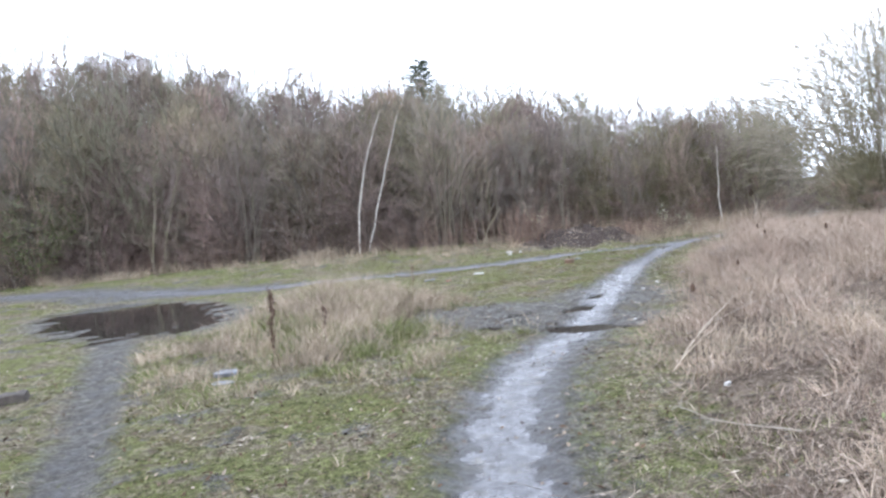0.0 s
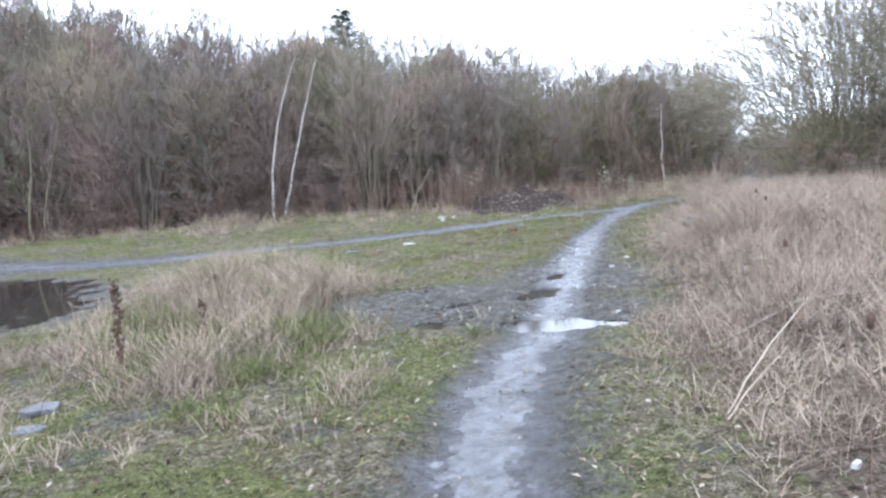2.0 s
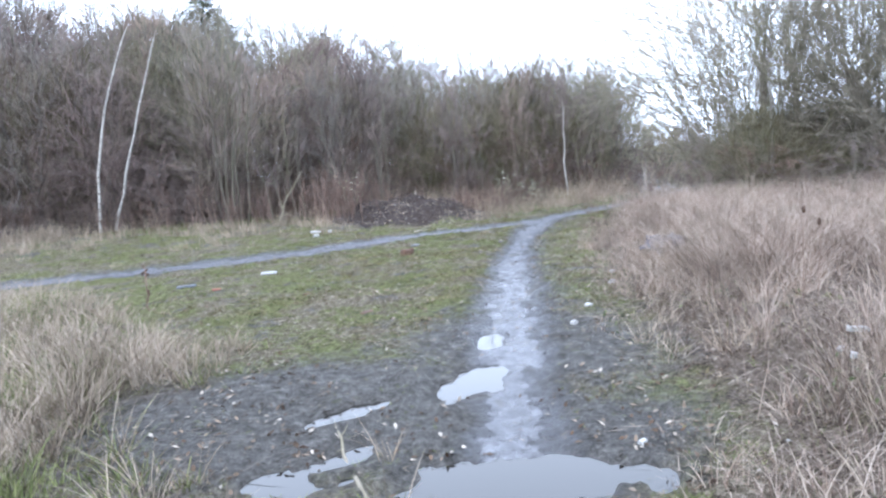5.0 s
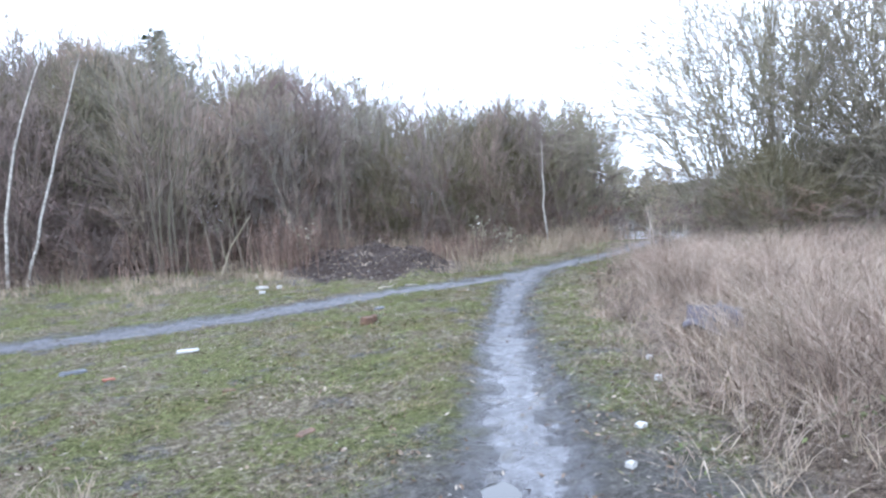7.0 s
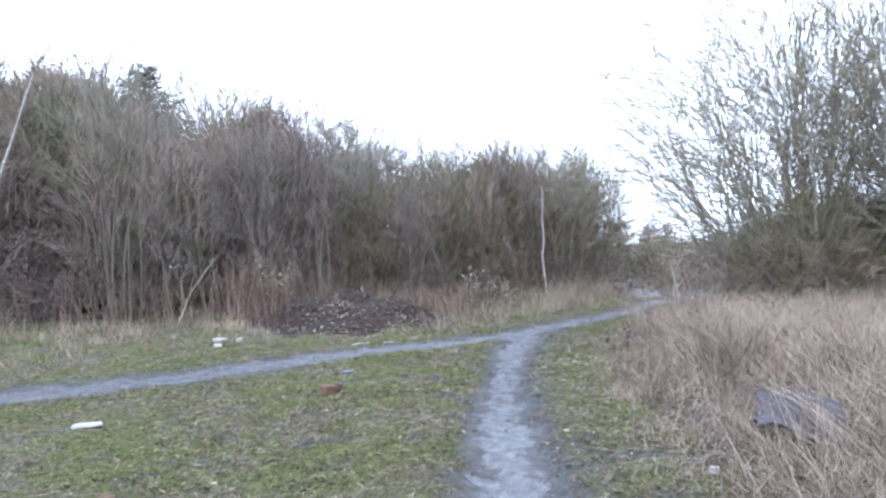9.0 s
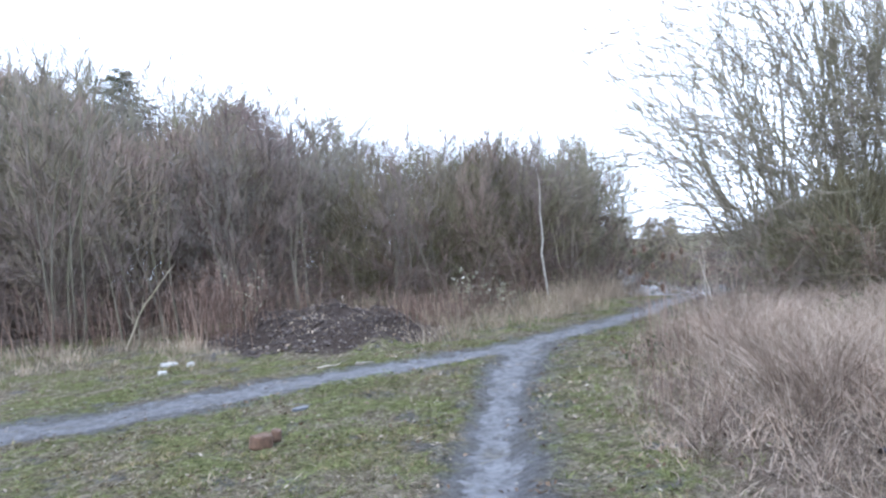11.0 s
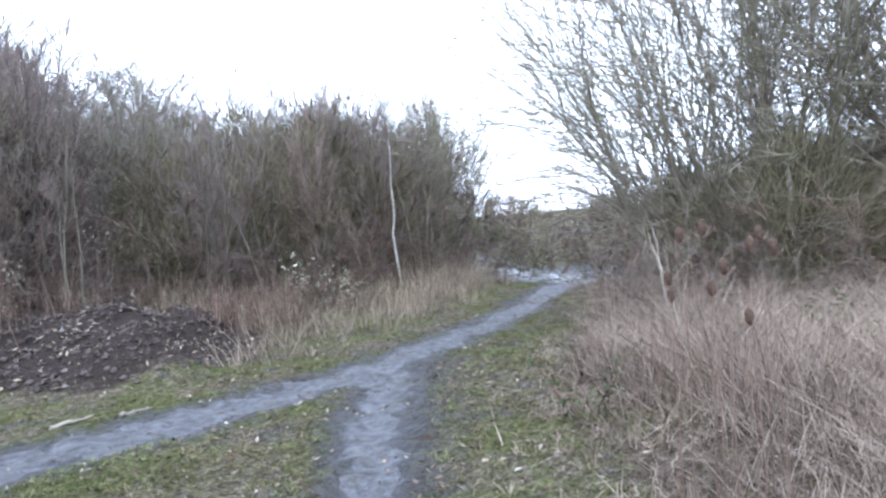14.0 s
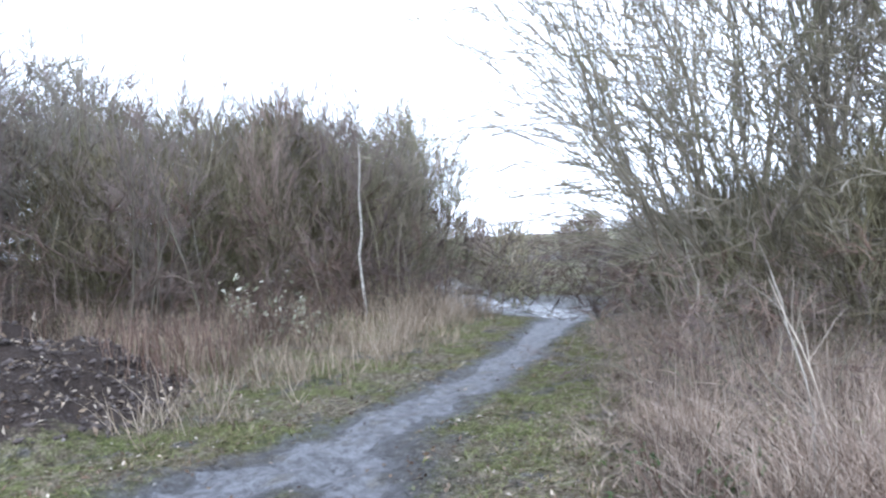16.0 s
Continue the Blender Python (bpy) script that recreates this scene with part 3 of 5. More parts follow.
def grow_dome(seed, tall, wide, stems, limbs, sprays, twigs, base, skirt, low, thick, fine, arch, spray_len, twig_len, spread=0.75, sides=5):
    """A bare tree whose limbs, sprays and twigs reach out to a rounded crown."""
    rng = np.random.default_rng(seed)
    lumps = rng.uniform(0, 6.28, 4)
    aim = dome_points(rng, stems, tall * 0.95, wide * 0.85, skirt, 0.62, 0.02, lumps)
    turn = np.arctan2(aim[:, 1], aim[:, 0]) + rng.normal(0, 0.4, stems)
    foot = np.stack([np.cos(turn), np.sin(turn), np.zeros(stems)], 1) * (base * np.sqrt(rng.uniform(0.02, 1, stems)))[:, None]
    foot[:, 2] = -0.12
    bend = foot + (aim - foot) * np.array([arch, arch, 0.52])
    s = bows(foot, aim, bend, 9, rng, 0.012 * tall)
    sr = thick * rng.uniform(0.5, 1.0, stems)[:, None] * np.linspace(1, 0.14, 9)[None]
    tip = dome_points(rng, limbs, tall, wide, skirt, low, 0.35, lumps)
    pick = rng.integers(0, stems, (limbs, 5))
    who = pick[np.arange(limbs), np.argmin(np.linalg.norm(aim[pick] * np.array([1, 1, 0.4]) - tip[:, None] * np.array([1, 1, 0.4]), axis=2), axis=1)]
    f = np.clip(tip[:, 2] / tall * rng.uniform(0.4, 0.8, limbs), 0.05, 0.9)
    at, d, r = sample(s, sr, who, f)
    reach = np.linalg.norm(tip - at, axis=1)[:, None]
    l = bows(at, tip, at + unit(d + 0.4 * unit(tip - at)) * reach * 0.5, 6, rng, 0.008 * tall)
    lr = np.maximum((np.minimum(r * 0.55, thick * 0.4))[:, None] * np.linspace(1, 0.25, 6)[None], fine)
    at, d, r = sample(l, lr, rng.integers(0, limbs, sprays), rng.uniform(0.2, 1.0, sprays))
    out = unit(at * np.array([1, 1, 0.5]))
    b = shoots(rng, at, unit(d + 0.35 * out + spread * unit(rng.normal(0, 1, (sprays, 3)))), spray_len * rng.uniform(0.4, 1, sprays), 3, 0.14, 0.05)
    br = fine * rng.uniform(0.9, 1.4, sprays)[:, None] * np.array([1, 0.8, 0.4])[None]
    at, d, r = sample(b, br, rng.integers(0, sprays, twigs), rng.uniform(0.1, 1.0, twigs))
    t = shoots(rng, at, unit(d + spread * unit(rng.normal(0, 1, (twigs, 3)))), twig_len * rng.uniform(0.4, 1, twigs), 2, 0.1, 0.05)
    tr = fine * rng.uniform(0.6, 1.0, twigs)[:, None] * np.array([1, 0.35])[None]
    stem = joined([tubes(s, sr, sides), tubes(l, lr, 3)])
    spray = joined([tubes(b, br, 3), tubes(t, tr, 3)])
    return stem, spray, float(np.percentile(t[..., 2], 97))


def tree(name, wood, bark, twig, label, category, group=""):
    """A bare tree at the origin: an Empty with trunk and crown."""
    stem, spray, top = wood
    root = tagged(new(name), label, category, group)
    part("trunk", fast_mesh("trunk", *stem, bark, True), bark, root)
    part("crown", fast_mesh("crown", *spray, twig), twig, root)
    return root


def stand(ob, x, y, turn=0.0, size=1.0, sink=0.0, squash=1.0):
    """Put a thing on the ground."""
    ob.matrix_basis = pose(x, y, ground_at(x, y) - sink, 0, 0, turn) @ Matrix.Diagonal((size * squash, size * squash, size, 1))
    return ob


class Nursery:
    """Kinds of one plant: the first of each kind is planted itself, the others as copies."""

    def __init__(self, kinds, tops, seed):
        self.kinds, self.tops, self.fresh, self.rng = kinds, tops, set(range(len(kinds))), random.Random(seed)

    def plant(self, x, y, tall, squash=1.0, which=None):
        i = self.rng.randrange(len(self.kinds)) if which is None else which
        size, turn = tall / self.tops[i], self.rng.uniform(0, 360)
        ob = self.kinds[i] if i in self.fresh else copy_thing(self.kinds[i], pose(0, 0, 0))
        self.fresh.discard(i)
        return stand(ob, x, y, turn, size, 0.0, squash)


def nursery(name, grown, barks, twigs, labels, category, group, seed):
    kinds = [tree(name, wood, barks[i % len(barks)], twigs[i % len(twigs)], labels[i % len(labels)], category, group) for i, wood in enumerate(grown)]
    return Nursery(kinds, [wood[2] for wood in grown], seed)


def edge_point(points, metres):
    """The place that many metres along a line, and the line's direction."""
    for a, b in zip(points[:-1], points[1:]):
        d = math.hypot(b[0] - a[0], b[1] - a[1])
        if metres <= d:
            f = metres / d
            return a[0] + f * (b[0] - a[0]), a[1] + f * (b[1] - a[1]), (b[0] - a[0]) / d, (b[1] - a[1]) / d
        metres -= d
    return b[0], b[1], 1.0, 0.0


def wood_height(x):
    """The height of the crowns deep in the wood."""
    return float(np.interp(x, [-30, -20, -12, -6, -3.5, -1.7, 2.0, 5, 7, 9, 10, 11.3, 13.8, 15.5, 16.6, 18, 22], [14.0, 13.0, 11.7, 11.0, 10.0, 9.1, 8.1, 7.9, 7.6, 8.3, 8.2, 7.5, 6.9, 7.4, 6.0, 5.4, 5.0]))


SCRUB = nursery("scrub_tree", [grow_dome(20 + i, 6.0, (1.9, 2.2, 1.6, 2.4, 1.8, 2.1, 2.0)[i], (5, 7, 4, 8, 5, 6, 7)[i], 60, 400, 1400, 0.4, (0.7, 0.7, 0.3, 0.7, 0.65, 0.4, 0.6)[i], 0.12, 0.042, 0.0091, (0.3, 0.36, 0.2, 0.4, 0.3, 0.34, 0.45)[i], 0.75, 0.5, 0.8) for i in range(7)],
                [M_BARK, M_BARK, M_WILLOW], [M_TWIG, M_TWIG_BIRCH, M_TWIG_OLIVE],
                ["bare grey-brown scrub tree with fine twigs", "bare scrub tree with a reddish haze of twigs", "bare mossy olive-grey scrub tree with many stems"], "tree", "bare trees of the wood", 5)
UNDERGROWTH = nursery("undergrowth_shrub", [grow(50 + i, 2.0, 9, 0.6, 0.85, 3, 100, 250, 0.42, 0.5, 0.4, 0.012, 0.02, 0.05, 0.0045, 1.2, 0.22, 3) for i in range(4)],
                      [M_TWIG_RED, M_UNDER], [M_TWIG_RED, M_UNDER], ["tangled leafless red-brown bramble shrub", "tangled leafless grey-brown shrub"], "shrub", "undergrowth of the wood", 6)


def build_wood():
    rng = random.Random(5)
    for back, gap, low, high, wide in ((1.4, 2.3, 0.5, 0.74, 1.15), (4.6, 2.3, 0.74, 0.92, 1.05), (8.4, 2.2, 0.92, 1.03, 1.0)):
        metres = 26.0
        while metres < 79:
            x, y, dx, dy = edge_point(WOOD_EDGE, metres + rng.uniform(-0.5, 0.5))
            off = back + rng.uniform(-0.8, 0.9)
            px, py = x - dy * off, y + dx * off
            if px < 12.6:
                SCRUB.plant(px, py, wood_height(px) * rng.uniform(low, high), wide * rng.uniform(0.9, 1.2))
            metres += gap * rng.uniform(0.75, 1.25) * (1.4 if metres < 36 else 1.0)
    for i in range(15):
        x = 1.0 + 29 * (i + rng.uniform(0, 0.7)) / 15
        SCRUB.plant(x, 44 + rng.uniform(-2, 2), float(np.interp(x, [1, 12, 18, 26, 29], [9.4, 9.0, 8.1, 7.9, 7.4])) * rng.uniform(0.92, 1.04), 1.35)
    for x, y, tall, wide, kind in ((5.0, 30.4, 6.3, 1.05, 5), (9.4, 38.2, 8.7, 0.9, 3), (15.5, 40.2, 7.9, 0.8, 2), (13.0, 29.3, 4.6, 0.85, 1), (14.6, 30.6, 5.3, 1.0, 0), (15.3, 28.7, 4.6, 0.9, 4), (16.5, 30.4, 5.4, 1.0, 3),
                                   (17.0, 28.5, 4.8, 1.0, 1), (18.0, 30.4, 5.4, 1.0, 5), (18.6, 28.6, 4.8, 1.0, 5), (19.6, 29.5, 4.9, 1.05, 4), (20.4, 30.8, 5.0, 1.0, 5), (21.0, 32.4, 5.2, 1.0, 2), (20.6, 30.0, 5.0, 1.2, 5), (19.8, 28.9, 4.7, 1.15, 2), (22.0, 33.0, 5.6, 1.1, 5), (23.6, 35.2, 6.0, 1.1, 0), (25.4, 37.2, 6.0, 1.1, 3), (27.0, 39.0, 5.9, 1.15, 5), (12.2, 31.5, 5.4, 1.1, 3), (11.0, 33.5, 6.0, 1.1, 1), (13.2, 33.5, 5.6, 1.1, 0), (21.5, 35, 6.0, 1.1, 0), (24, 40, 7.0, 1.2, 3)):
        SCRUB.plant(x, y, tall, wide, kind)
    for x, y, tall in ((12.4, 24.9, 0.7), (12.9, 25.6, 0.9), (11.7, 24.3, 0.5), (13.6, 25.9, 0.9), (11.9, 26.6, 0.8), (8.0, 26.9, 0.8), (13.0, 24.4, 0.45)):
        UNDERGROWTH.plant(x, y, tall, 1.3, 0 if tall < 0.8 else 2)
    for row, (back, gap, more) in enumerate(((-0.2, 1.45, 0.75), (1.1, 1.7, 1.45))):
        metres = 27.0
        while metres < 90:
            x, y, dx, dy = edge_point(WOOD_EDGE, metres)
            off = back + rng.uniform(-0.5, 0.5)
            UNDERGROWTH.plant(x - dy * off, y + dx * off, rng.uniform(1.3, 2.2) * more, 1.15)
            metres += gap * rng.uniform(0.7, 1.3) * (1.4 if metres < 34 else 1.0)


build_wood()

M_THICKET = blade_material("mixed_twigs", [(0.0, (0.1, 0.08, 0.077)), (0.35, (0.164, 0.132, 0.126)), (0.6, (0.164, 0.152, 0.115)), (0.8, (0.196, 0.16, 0.153)), (1.0, (0.265, 0.216, 0.208))], 0.85, 0.25, 1.0)
M_BRUSH = blade_material("olive_brush", [(0.0, (0.08, 0.074, 0.046)), (0.5, (0.135, 0.127, 0.083)), (1.0, (0.22, 0.2, 0.15))], 0.85, 0.8, 0.5)


def build_thicket(name, label, line, first, last, near, deep, n, roof, seed, gap=0.8, thick=1.0, low=0.0, material=None):
    """Countless thin twigs that fill many small rounded crowns in a strip behind a line."""
    rng = np.random.default_rng(seed)
    count = int((last - first) / gap)
    metres = np.linspace(first, last, count) + rng.uniform(-0.5, 0.5, count)
    spots = np.array([edge_point(line, max(0.0, m)) for m in metres])
    back = near + deep * rng.uniform(0, 1, count)
    cx, cy = spots[:, 0] - spots[:, 3] * back, spots[:, 1] + spots[:, 2] * back
    depth = (back - near) / (deep + 1e-6)
    crown = np.array([roof(v) for v in cx]) * (0.52 + 0.42 * depth + rng.uniform(-0.08, 0.1, count))
    wide = np.clip(crown * rng.uniform(0.2, 0.3, count), 0.7, 2.2)
    share = crown * wide ** 1.5
    who = rng.choice(count, n, p=share / share.sum())
    a, h = rng.uniform(0, 2 * np.pi, n), low + (1 - low) * rng.uniform(0, 1, n) ** 0.9
    swell = np.where(h < 0.5, 0.75 + 0.5 * h, np.sqrt(np.clip(1 - ((h - 0.5) / 0.5) ** 2, 0, 1)))
    r = wide[who] * swell * np.sqrt(rng.uniform(0.1, 1, n)) * (1 + 0.15 * np.sin(3 * a + who))
    x, y = cx[who] + r * np.cos(a), cy[who] + r * np.sin(a)
    length = rng.uniform(0.45, 1.25, n) * (1.15 - 0.45 * h)
    start = np.stack([x, y, height(x, y) + crown[who] * h * 0.93 - 0.05], 1)
    lean = 0.55 * r / wide[who]
    way = unit(np.stack([lean * np.cos(a), lean * np.sin(a), 0.35 + 0.5 * h], 1) + rng.normal(0, 0.42, (n, 3)))
    t = shoots(rng, start, way, length, 2, 0.05, 0.0)
    tr = thick * ((0.0095 + 0.0008 * np.abs(back[who])) * rng.uniform(0.5, 1.4, n))[:, None] * np.array([1, 0.35])[None]
    stuff(name, [tubes(t, tr, 3)], material or M_THICKET, label, "thicket")


build_thicket("thicket", "dense leafless thicket filling the depth of the wood", WOOD_EDGE, 50, 78, 0.9, 8, 120000, wood_height, 38, 0.3)
build_thicket("west_thicket", "dense leafless thicket in the taller part of the wood", WOOD_EDGE, 32, 53, 0.9, 8, 80000, wood_height, 42, 0.3)
BACK_LINE = np.array([(-6, 42), (12, 41), (24, 42), (30, 45)])
build_thicket("back_thicket", "dense leafless wood rising behind the scrub", BACK_LINE, 0, 37, 0.5, 4.0, 44000, lambda v: float(np.interp(v, [-6, 1, 12, 18, 26, 30], [9.8, 9.6, 9.2, 8.5, 8.2, 7.6])), 41, 0.6)
HEDGE_LINE = np.array([(46, 36), (30, 29.0), (21.5, 24.6)])
build_thicket("far_hedge", "low grey-brown scrub along the far track", HEDGE_LINE, 0, 27, 0.3, 3.0, 11000, lambda v: 2.4, 39, 0.6, 1.4)
FAR_LINE = np.array([(22, 40), (34, 43), (44, 42), (62, 34), (70, 10), (62, -10)])
build_thicket("far_scrub", "distant leafless scrub beyond the heath", FAR_LINE, 0, 95, 0.5, 6.0, 24000, lambda v: 3.7, 40, 0.8, 2.4)
EAST_LINE = np.array([(11.0, 29.8), (13.0, 28.6), (16.4, 27.6), (18.6, 27.7), (20.0, 28.6), (21.4, 31.5)])
build_thicket("east_thicket", "dense leafless thicket at the corner of the wood", EAST_LINE, 0, 13.2, 0.4, 4.0, 30000, lambda v: float(np.interp(v, [11, 14, 19.2, 20.8], [5.4, 5.3, 5.2, 4.6])), 44, 0.24, 0.8, 0.0, M_BRUSH)


def build_birch(x, y, tall, lean_x, lean_y, bow, thick, seed, twigs=260):
    """A slim white birch: one bowed stem and a thin crown."""
    f = np.linspace(0, 1, 11)
    wave = np.random.default_rng(seed).normal(0, 0.02, (11, 2))
    wave[0] = 0
    s = np.stack([lean_x * f + bow * f * f + wave[:, 0], lean_y * f + wave[:, 1], -0.1 + (tall + 0.1) * f], 1)[None]
    sr = thick * np.linspace(1, 0.35, 11)[None]
    rng = np.random.default_rng(seed + 1)
    n = 18
    at, d, r = sample(s, sr, np.zeros(n, int), rng.uniform(0.5, 0.99, n))
    l = shoots(rng, at, unit(d + 0.8 * rng.normal(0, 1, (n, 3)) * np.array([1, 1, .4])), tall * 0.16 * rng.uniform(.4, 1, n), 5, 0.1, 0.1)
    lr = (r * 0.3)[:, None] * np.linspace(1, 0.2, 5)[None]
    at, d, r = sample(l, lr, rng.integers(0, n, twigs), rng.uniform(0.1, 1, twigs))
    t = shoots(rng, at, unit(d + 0.8 * rng.normal(0, 1, (twigs, 3))), rng.uniform(.2, .55, twigs), 3, 0.15, 0.02)
    tr = np.full((twigs, 1), 0.0035) * np.array([1, .7, .2])[None]
    root = tagged(new("birch_tree"), "slender leaning white-barked birch at the wood's edge", "birch tree", "white birches")
    part("trunk", fast_mesh("trunk", *tubes(s, sr, 8), M_BIRCH, True), M_BIRCH, root, "white bark with dark marks")
    part("crown", fast_mesh("crown", *joined([tubes(l, lr, 4), tubes(t, tr, 3)]), M_TWIG_BIRCH), M_TWIG_BIRCH, root)
    return stand(root, x, y)


build_birch(1.15, 27.5, 5.4, 0.1, -0.8, 1.25, 0.042, 1)
build_birch(1.5, 27.8, 5.4, 1.55, -0.5, 0.15, 0.04, 2)
build_birch(15.27, 25.93, 3.3, -0.05, 0.0, 0.08, 0.03, 3, 120)
build_birch(15.9, 18.3, 3.8, -0.05, 0.0, 0.1, 0.045, 4, 120)
build_birch(17.1, 19.2, 4.4, -0.15, 0.1, 0.0, 0.042, 5, 120)

SAPLING = nursery("sapling", [grow(120 + i, 4.5, (5, 2, 3)[i], 0.35, (0.3, 0.12, 0.2)[i], 4, 60, 260, 0.22, 0.5, 0.35, 0.035, 0.08, 0.3, 0.004, 0.9, 0.12) for i in range(3)],
                  [M_SAPLING], [M_TWIG_BIRCH], ["thin pale-stemmed sapling before the darker wood"], "sapling", "pale saplings", 8)
for x, y, tall, which in ((4.7, 27.1, 5.2, 0), (5.7, 26.5, 2.6, 1), (7.9, 26.7, 3.0, 1), (6.6, 27.3, 3.6, 2), (13.4, 28.3, 4.4, 1), (12.2, 27.9, 3.8, 2), (14.7, 26.2, 2.6, 1), (-3.0, 28.9, 5.5, 2), (-6.5, 29.5, 6.0, 1), (9.8, 28.6, 4.4, 2), (17.0, 27.0, 3.6, 0)):
    SAPLING.plant(x, y, tall, 0.9, which)

WILLOW = nursery("willow_tree", [grow_dome(80 + i, 6.0, (5.2, 4.4, 3.8)[i], 64, 800, 4600, 9000, 1.3, 0.6, 0.06, 0.03, 0.0068, 0.68, 0.5, 0.26, 0.6) for i in range(3)],
                 [M_WILLOW], [M_TWIG_WILLOW], ["bare many-stemmed goat willow fanning out from its base"], "willow tree", "willows by the bank", 9)
for x, y, tall, which in ((16.8, 19.5, 6.0, 0), (18.6, 16.2, 6.4, 1), (22.0, 15.0, 6.2, 2)):
    WILLOW.plant(x, y, tall, 1.0, which)

BRUSH_LINE = np.array([(14.9, 20.6), (15.6, 18.4), (17.0, 16.6), (17.6, 13.6)])
build_thicket("willow_brush", "olive leafless brush at the foot of the willows", BRUSH_LINE[::-1], 0, 7.6, -0.3, -3.0, 22000, lambda v: 2.2, 45, 0.3, 0.5, 0.0, M_BRUSH)

BRAMBLE = nursery("arching_shrub", [grow(140 + i, 2.6, 13, 0.6, 1.15, 6, 220, 700, 0.34, 0.6, 0.36, 0.014, -0.035, 0.1, 0.0045, 1.0, 0.2) for i in range(3)],
                  [M_PALE_BARK], [M_TWIG_BIRCH, M_STALK], ["low shrub of arching pale brown leafless branches"], "shrub", "shrubs below the willows", 10)
for x, y, tall in ((13.7, 19.4, 1.1), (13.2, 18.5, 1.2), (14.2, 18.7, 1.4), (14.4, 16.8, 1.3), (15.6, 16.8, 1.5), (13.7, 15.0, 1.1), (15.7, 14.4, 1.6), (18.4, 21.4, 1.2), (13.6, 13.4, 1.2),
                   (20.4, 21.6, 1.4), (22.4, 22.4, 1.6), (12.6, 17.9, 0.9)):
    BRAMBLE.plant(x, y, tall, 1.15)

FAR_BUSH = random.Random(14)
for x, y, tall in ((25.5, 30.4, 1.5), (27.6, 32.3, 1.7), (30.2, 34.6, 2.0), (26.6, 28.9, 1.5), (29.2, 31.0, 1.8), (32.5, 37.0, 2.1), (24.0, 28.4, 1.2), (34.0, 40.5, 2.4), (30.0, 40.5, 2.2)):
    UNDERGROWTH.plant(x, y, tall, 1.6)
for a, b, count, low_size, high_size in (((20.5, 23.2), (30, 28.5), 12, 1.6, 2.7), ((22.5, 12), (27, 25), 10, 2.0, 4.2), ((34, 15), (42, 34), 12, 2.0, 3.6)):
    for i in range(count):
        f = (i + FAR_BUSH.uniform(0, 0.9)) / count
        x, y = a[0] + f * (b[0] - a[0]) + FAR_BUSH.uniform(-0.8, 0.8), a[1] + f * (b[1] - a[1]) + FAR_BUSH.uniform(-0.8, 0.8)
        size = FAR_BUSH.uniform(low_size, high_size)
        (SCRUB if size > 2.9 else UNDERGROWTH).plant(x, y, size, 1.5)


def build_conifer(x, y, top):
    rng = np.random.default_rng(3)
    tall = top - ground_at(x, y)
    root = tagged(new("spruce_tree"), "dark green spruce rising behind the bare wood", "conifer")
    s = np.stack([np.zeros(6), np.zeros(6), np.linspace(-0.1, tall, 6)], 1)[None]
    part("trunk", fast_mesh("trunk", *tubes(s, 0.2 * np.linspace(1, 0.05, 6)[None], 7), M_BARK, True), M_BARK, root)
    n = 260
    f = 0.6 + 0.39 * rng.uniform(0, 1, n)
    turn = rng.uniform(0, 6.28, n)
    at = np.stack([np.zeros(n), np.zeros(n), f * tall], 1)
    way = np.stack([np.cos(turn), np.sin(turn), np.full(n, 0.1)], 1)
    b = shoots(rng, at, way, (1 - f) * tall * 0.75 * rng.uniform(0.5, 1.15, n) + 0.3, 5, 0.08, -0.02)
    m = 3200
    p, d, _ = sample(b, np.ones((n, 5)), rng.integers(0, n, m), rng.uniform(0.1, 1, m))
    needle = shoots(rng, p, unit(d + rng.normal(0, 0.5, (m, 3))), rng.uniform(0.2, 0.5, m), 3, 0.1, -0.05)
    crown = joined([tubes(b, 0.03 * np.ones((n, 1)) * np.linspace(1, .2, 5)[None], 4), tubes(needle, 0.022 * np.ones((m, 1)) * np.array([1, .8, .2])[None], 3)])
    part("crown", fast_mesh("crown", *crown, M_NEEDLE), M_NEEDLE, root)
    stand(root, x, y)


build_conifer(8.98, 58.8, 14.6)
SCRUB.plant(18.0, 49.0, 9.8, 1.3)


def leafy_shrub(name, x, y, tall, wide, leaves, size, leaf_mat, stem_mat, label, seed, stems=10):
    """A shrub of thin stems with single leaves."""
    rng = np.random.default_rng(seed)
    turn = rng.uniform(0, 6.28, stems)
    way = unit(np.stack([np.cos(turn) * wide, np.sin(turn) * wide, np.full(stems, tall)], 1))
    s = shoots(rng, np.stack([np.cos(turn) * 0.1, np.sin(turn) * 0.1, np.full(stems, -0.05)], 1), way, tall * rng.uniform(0.7, 1.15, stems), 6, 0.12, 0.0)
    sr = 0.008 * np.ones((stems, 1)) * np.linspace(1, 0.3, 6)[None]
    at, d, _ = sample(s, sr, rng.integers(0, stems, leaves), rng.uniform(0.2, 1, leaves))
    at = at + rng.normal(0, 0.06 * tall, (leaves, 3))
    root = tagged(new(name), label, "shrub")
    part("stem", fast_mesh("stem", *tubes(s, sr, 4), stem_mat), stem_mat, root)
    part("foliage", fast_mesh("foliage", *flakes(rng, at, size * rng.uniform(0.6, 1.3, leaves), 1.0), leaf_mat), leaf_mat, root)
    stand(root, x, y)


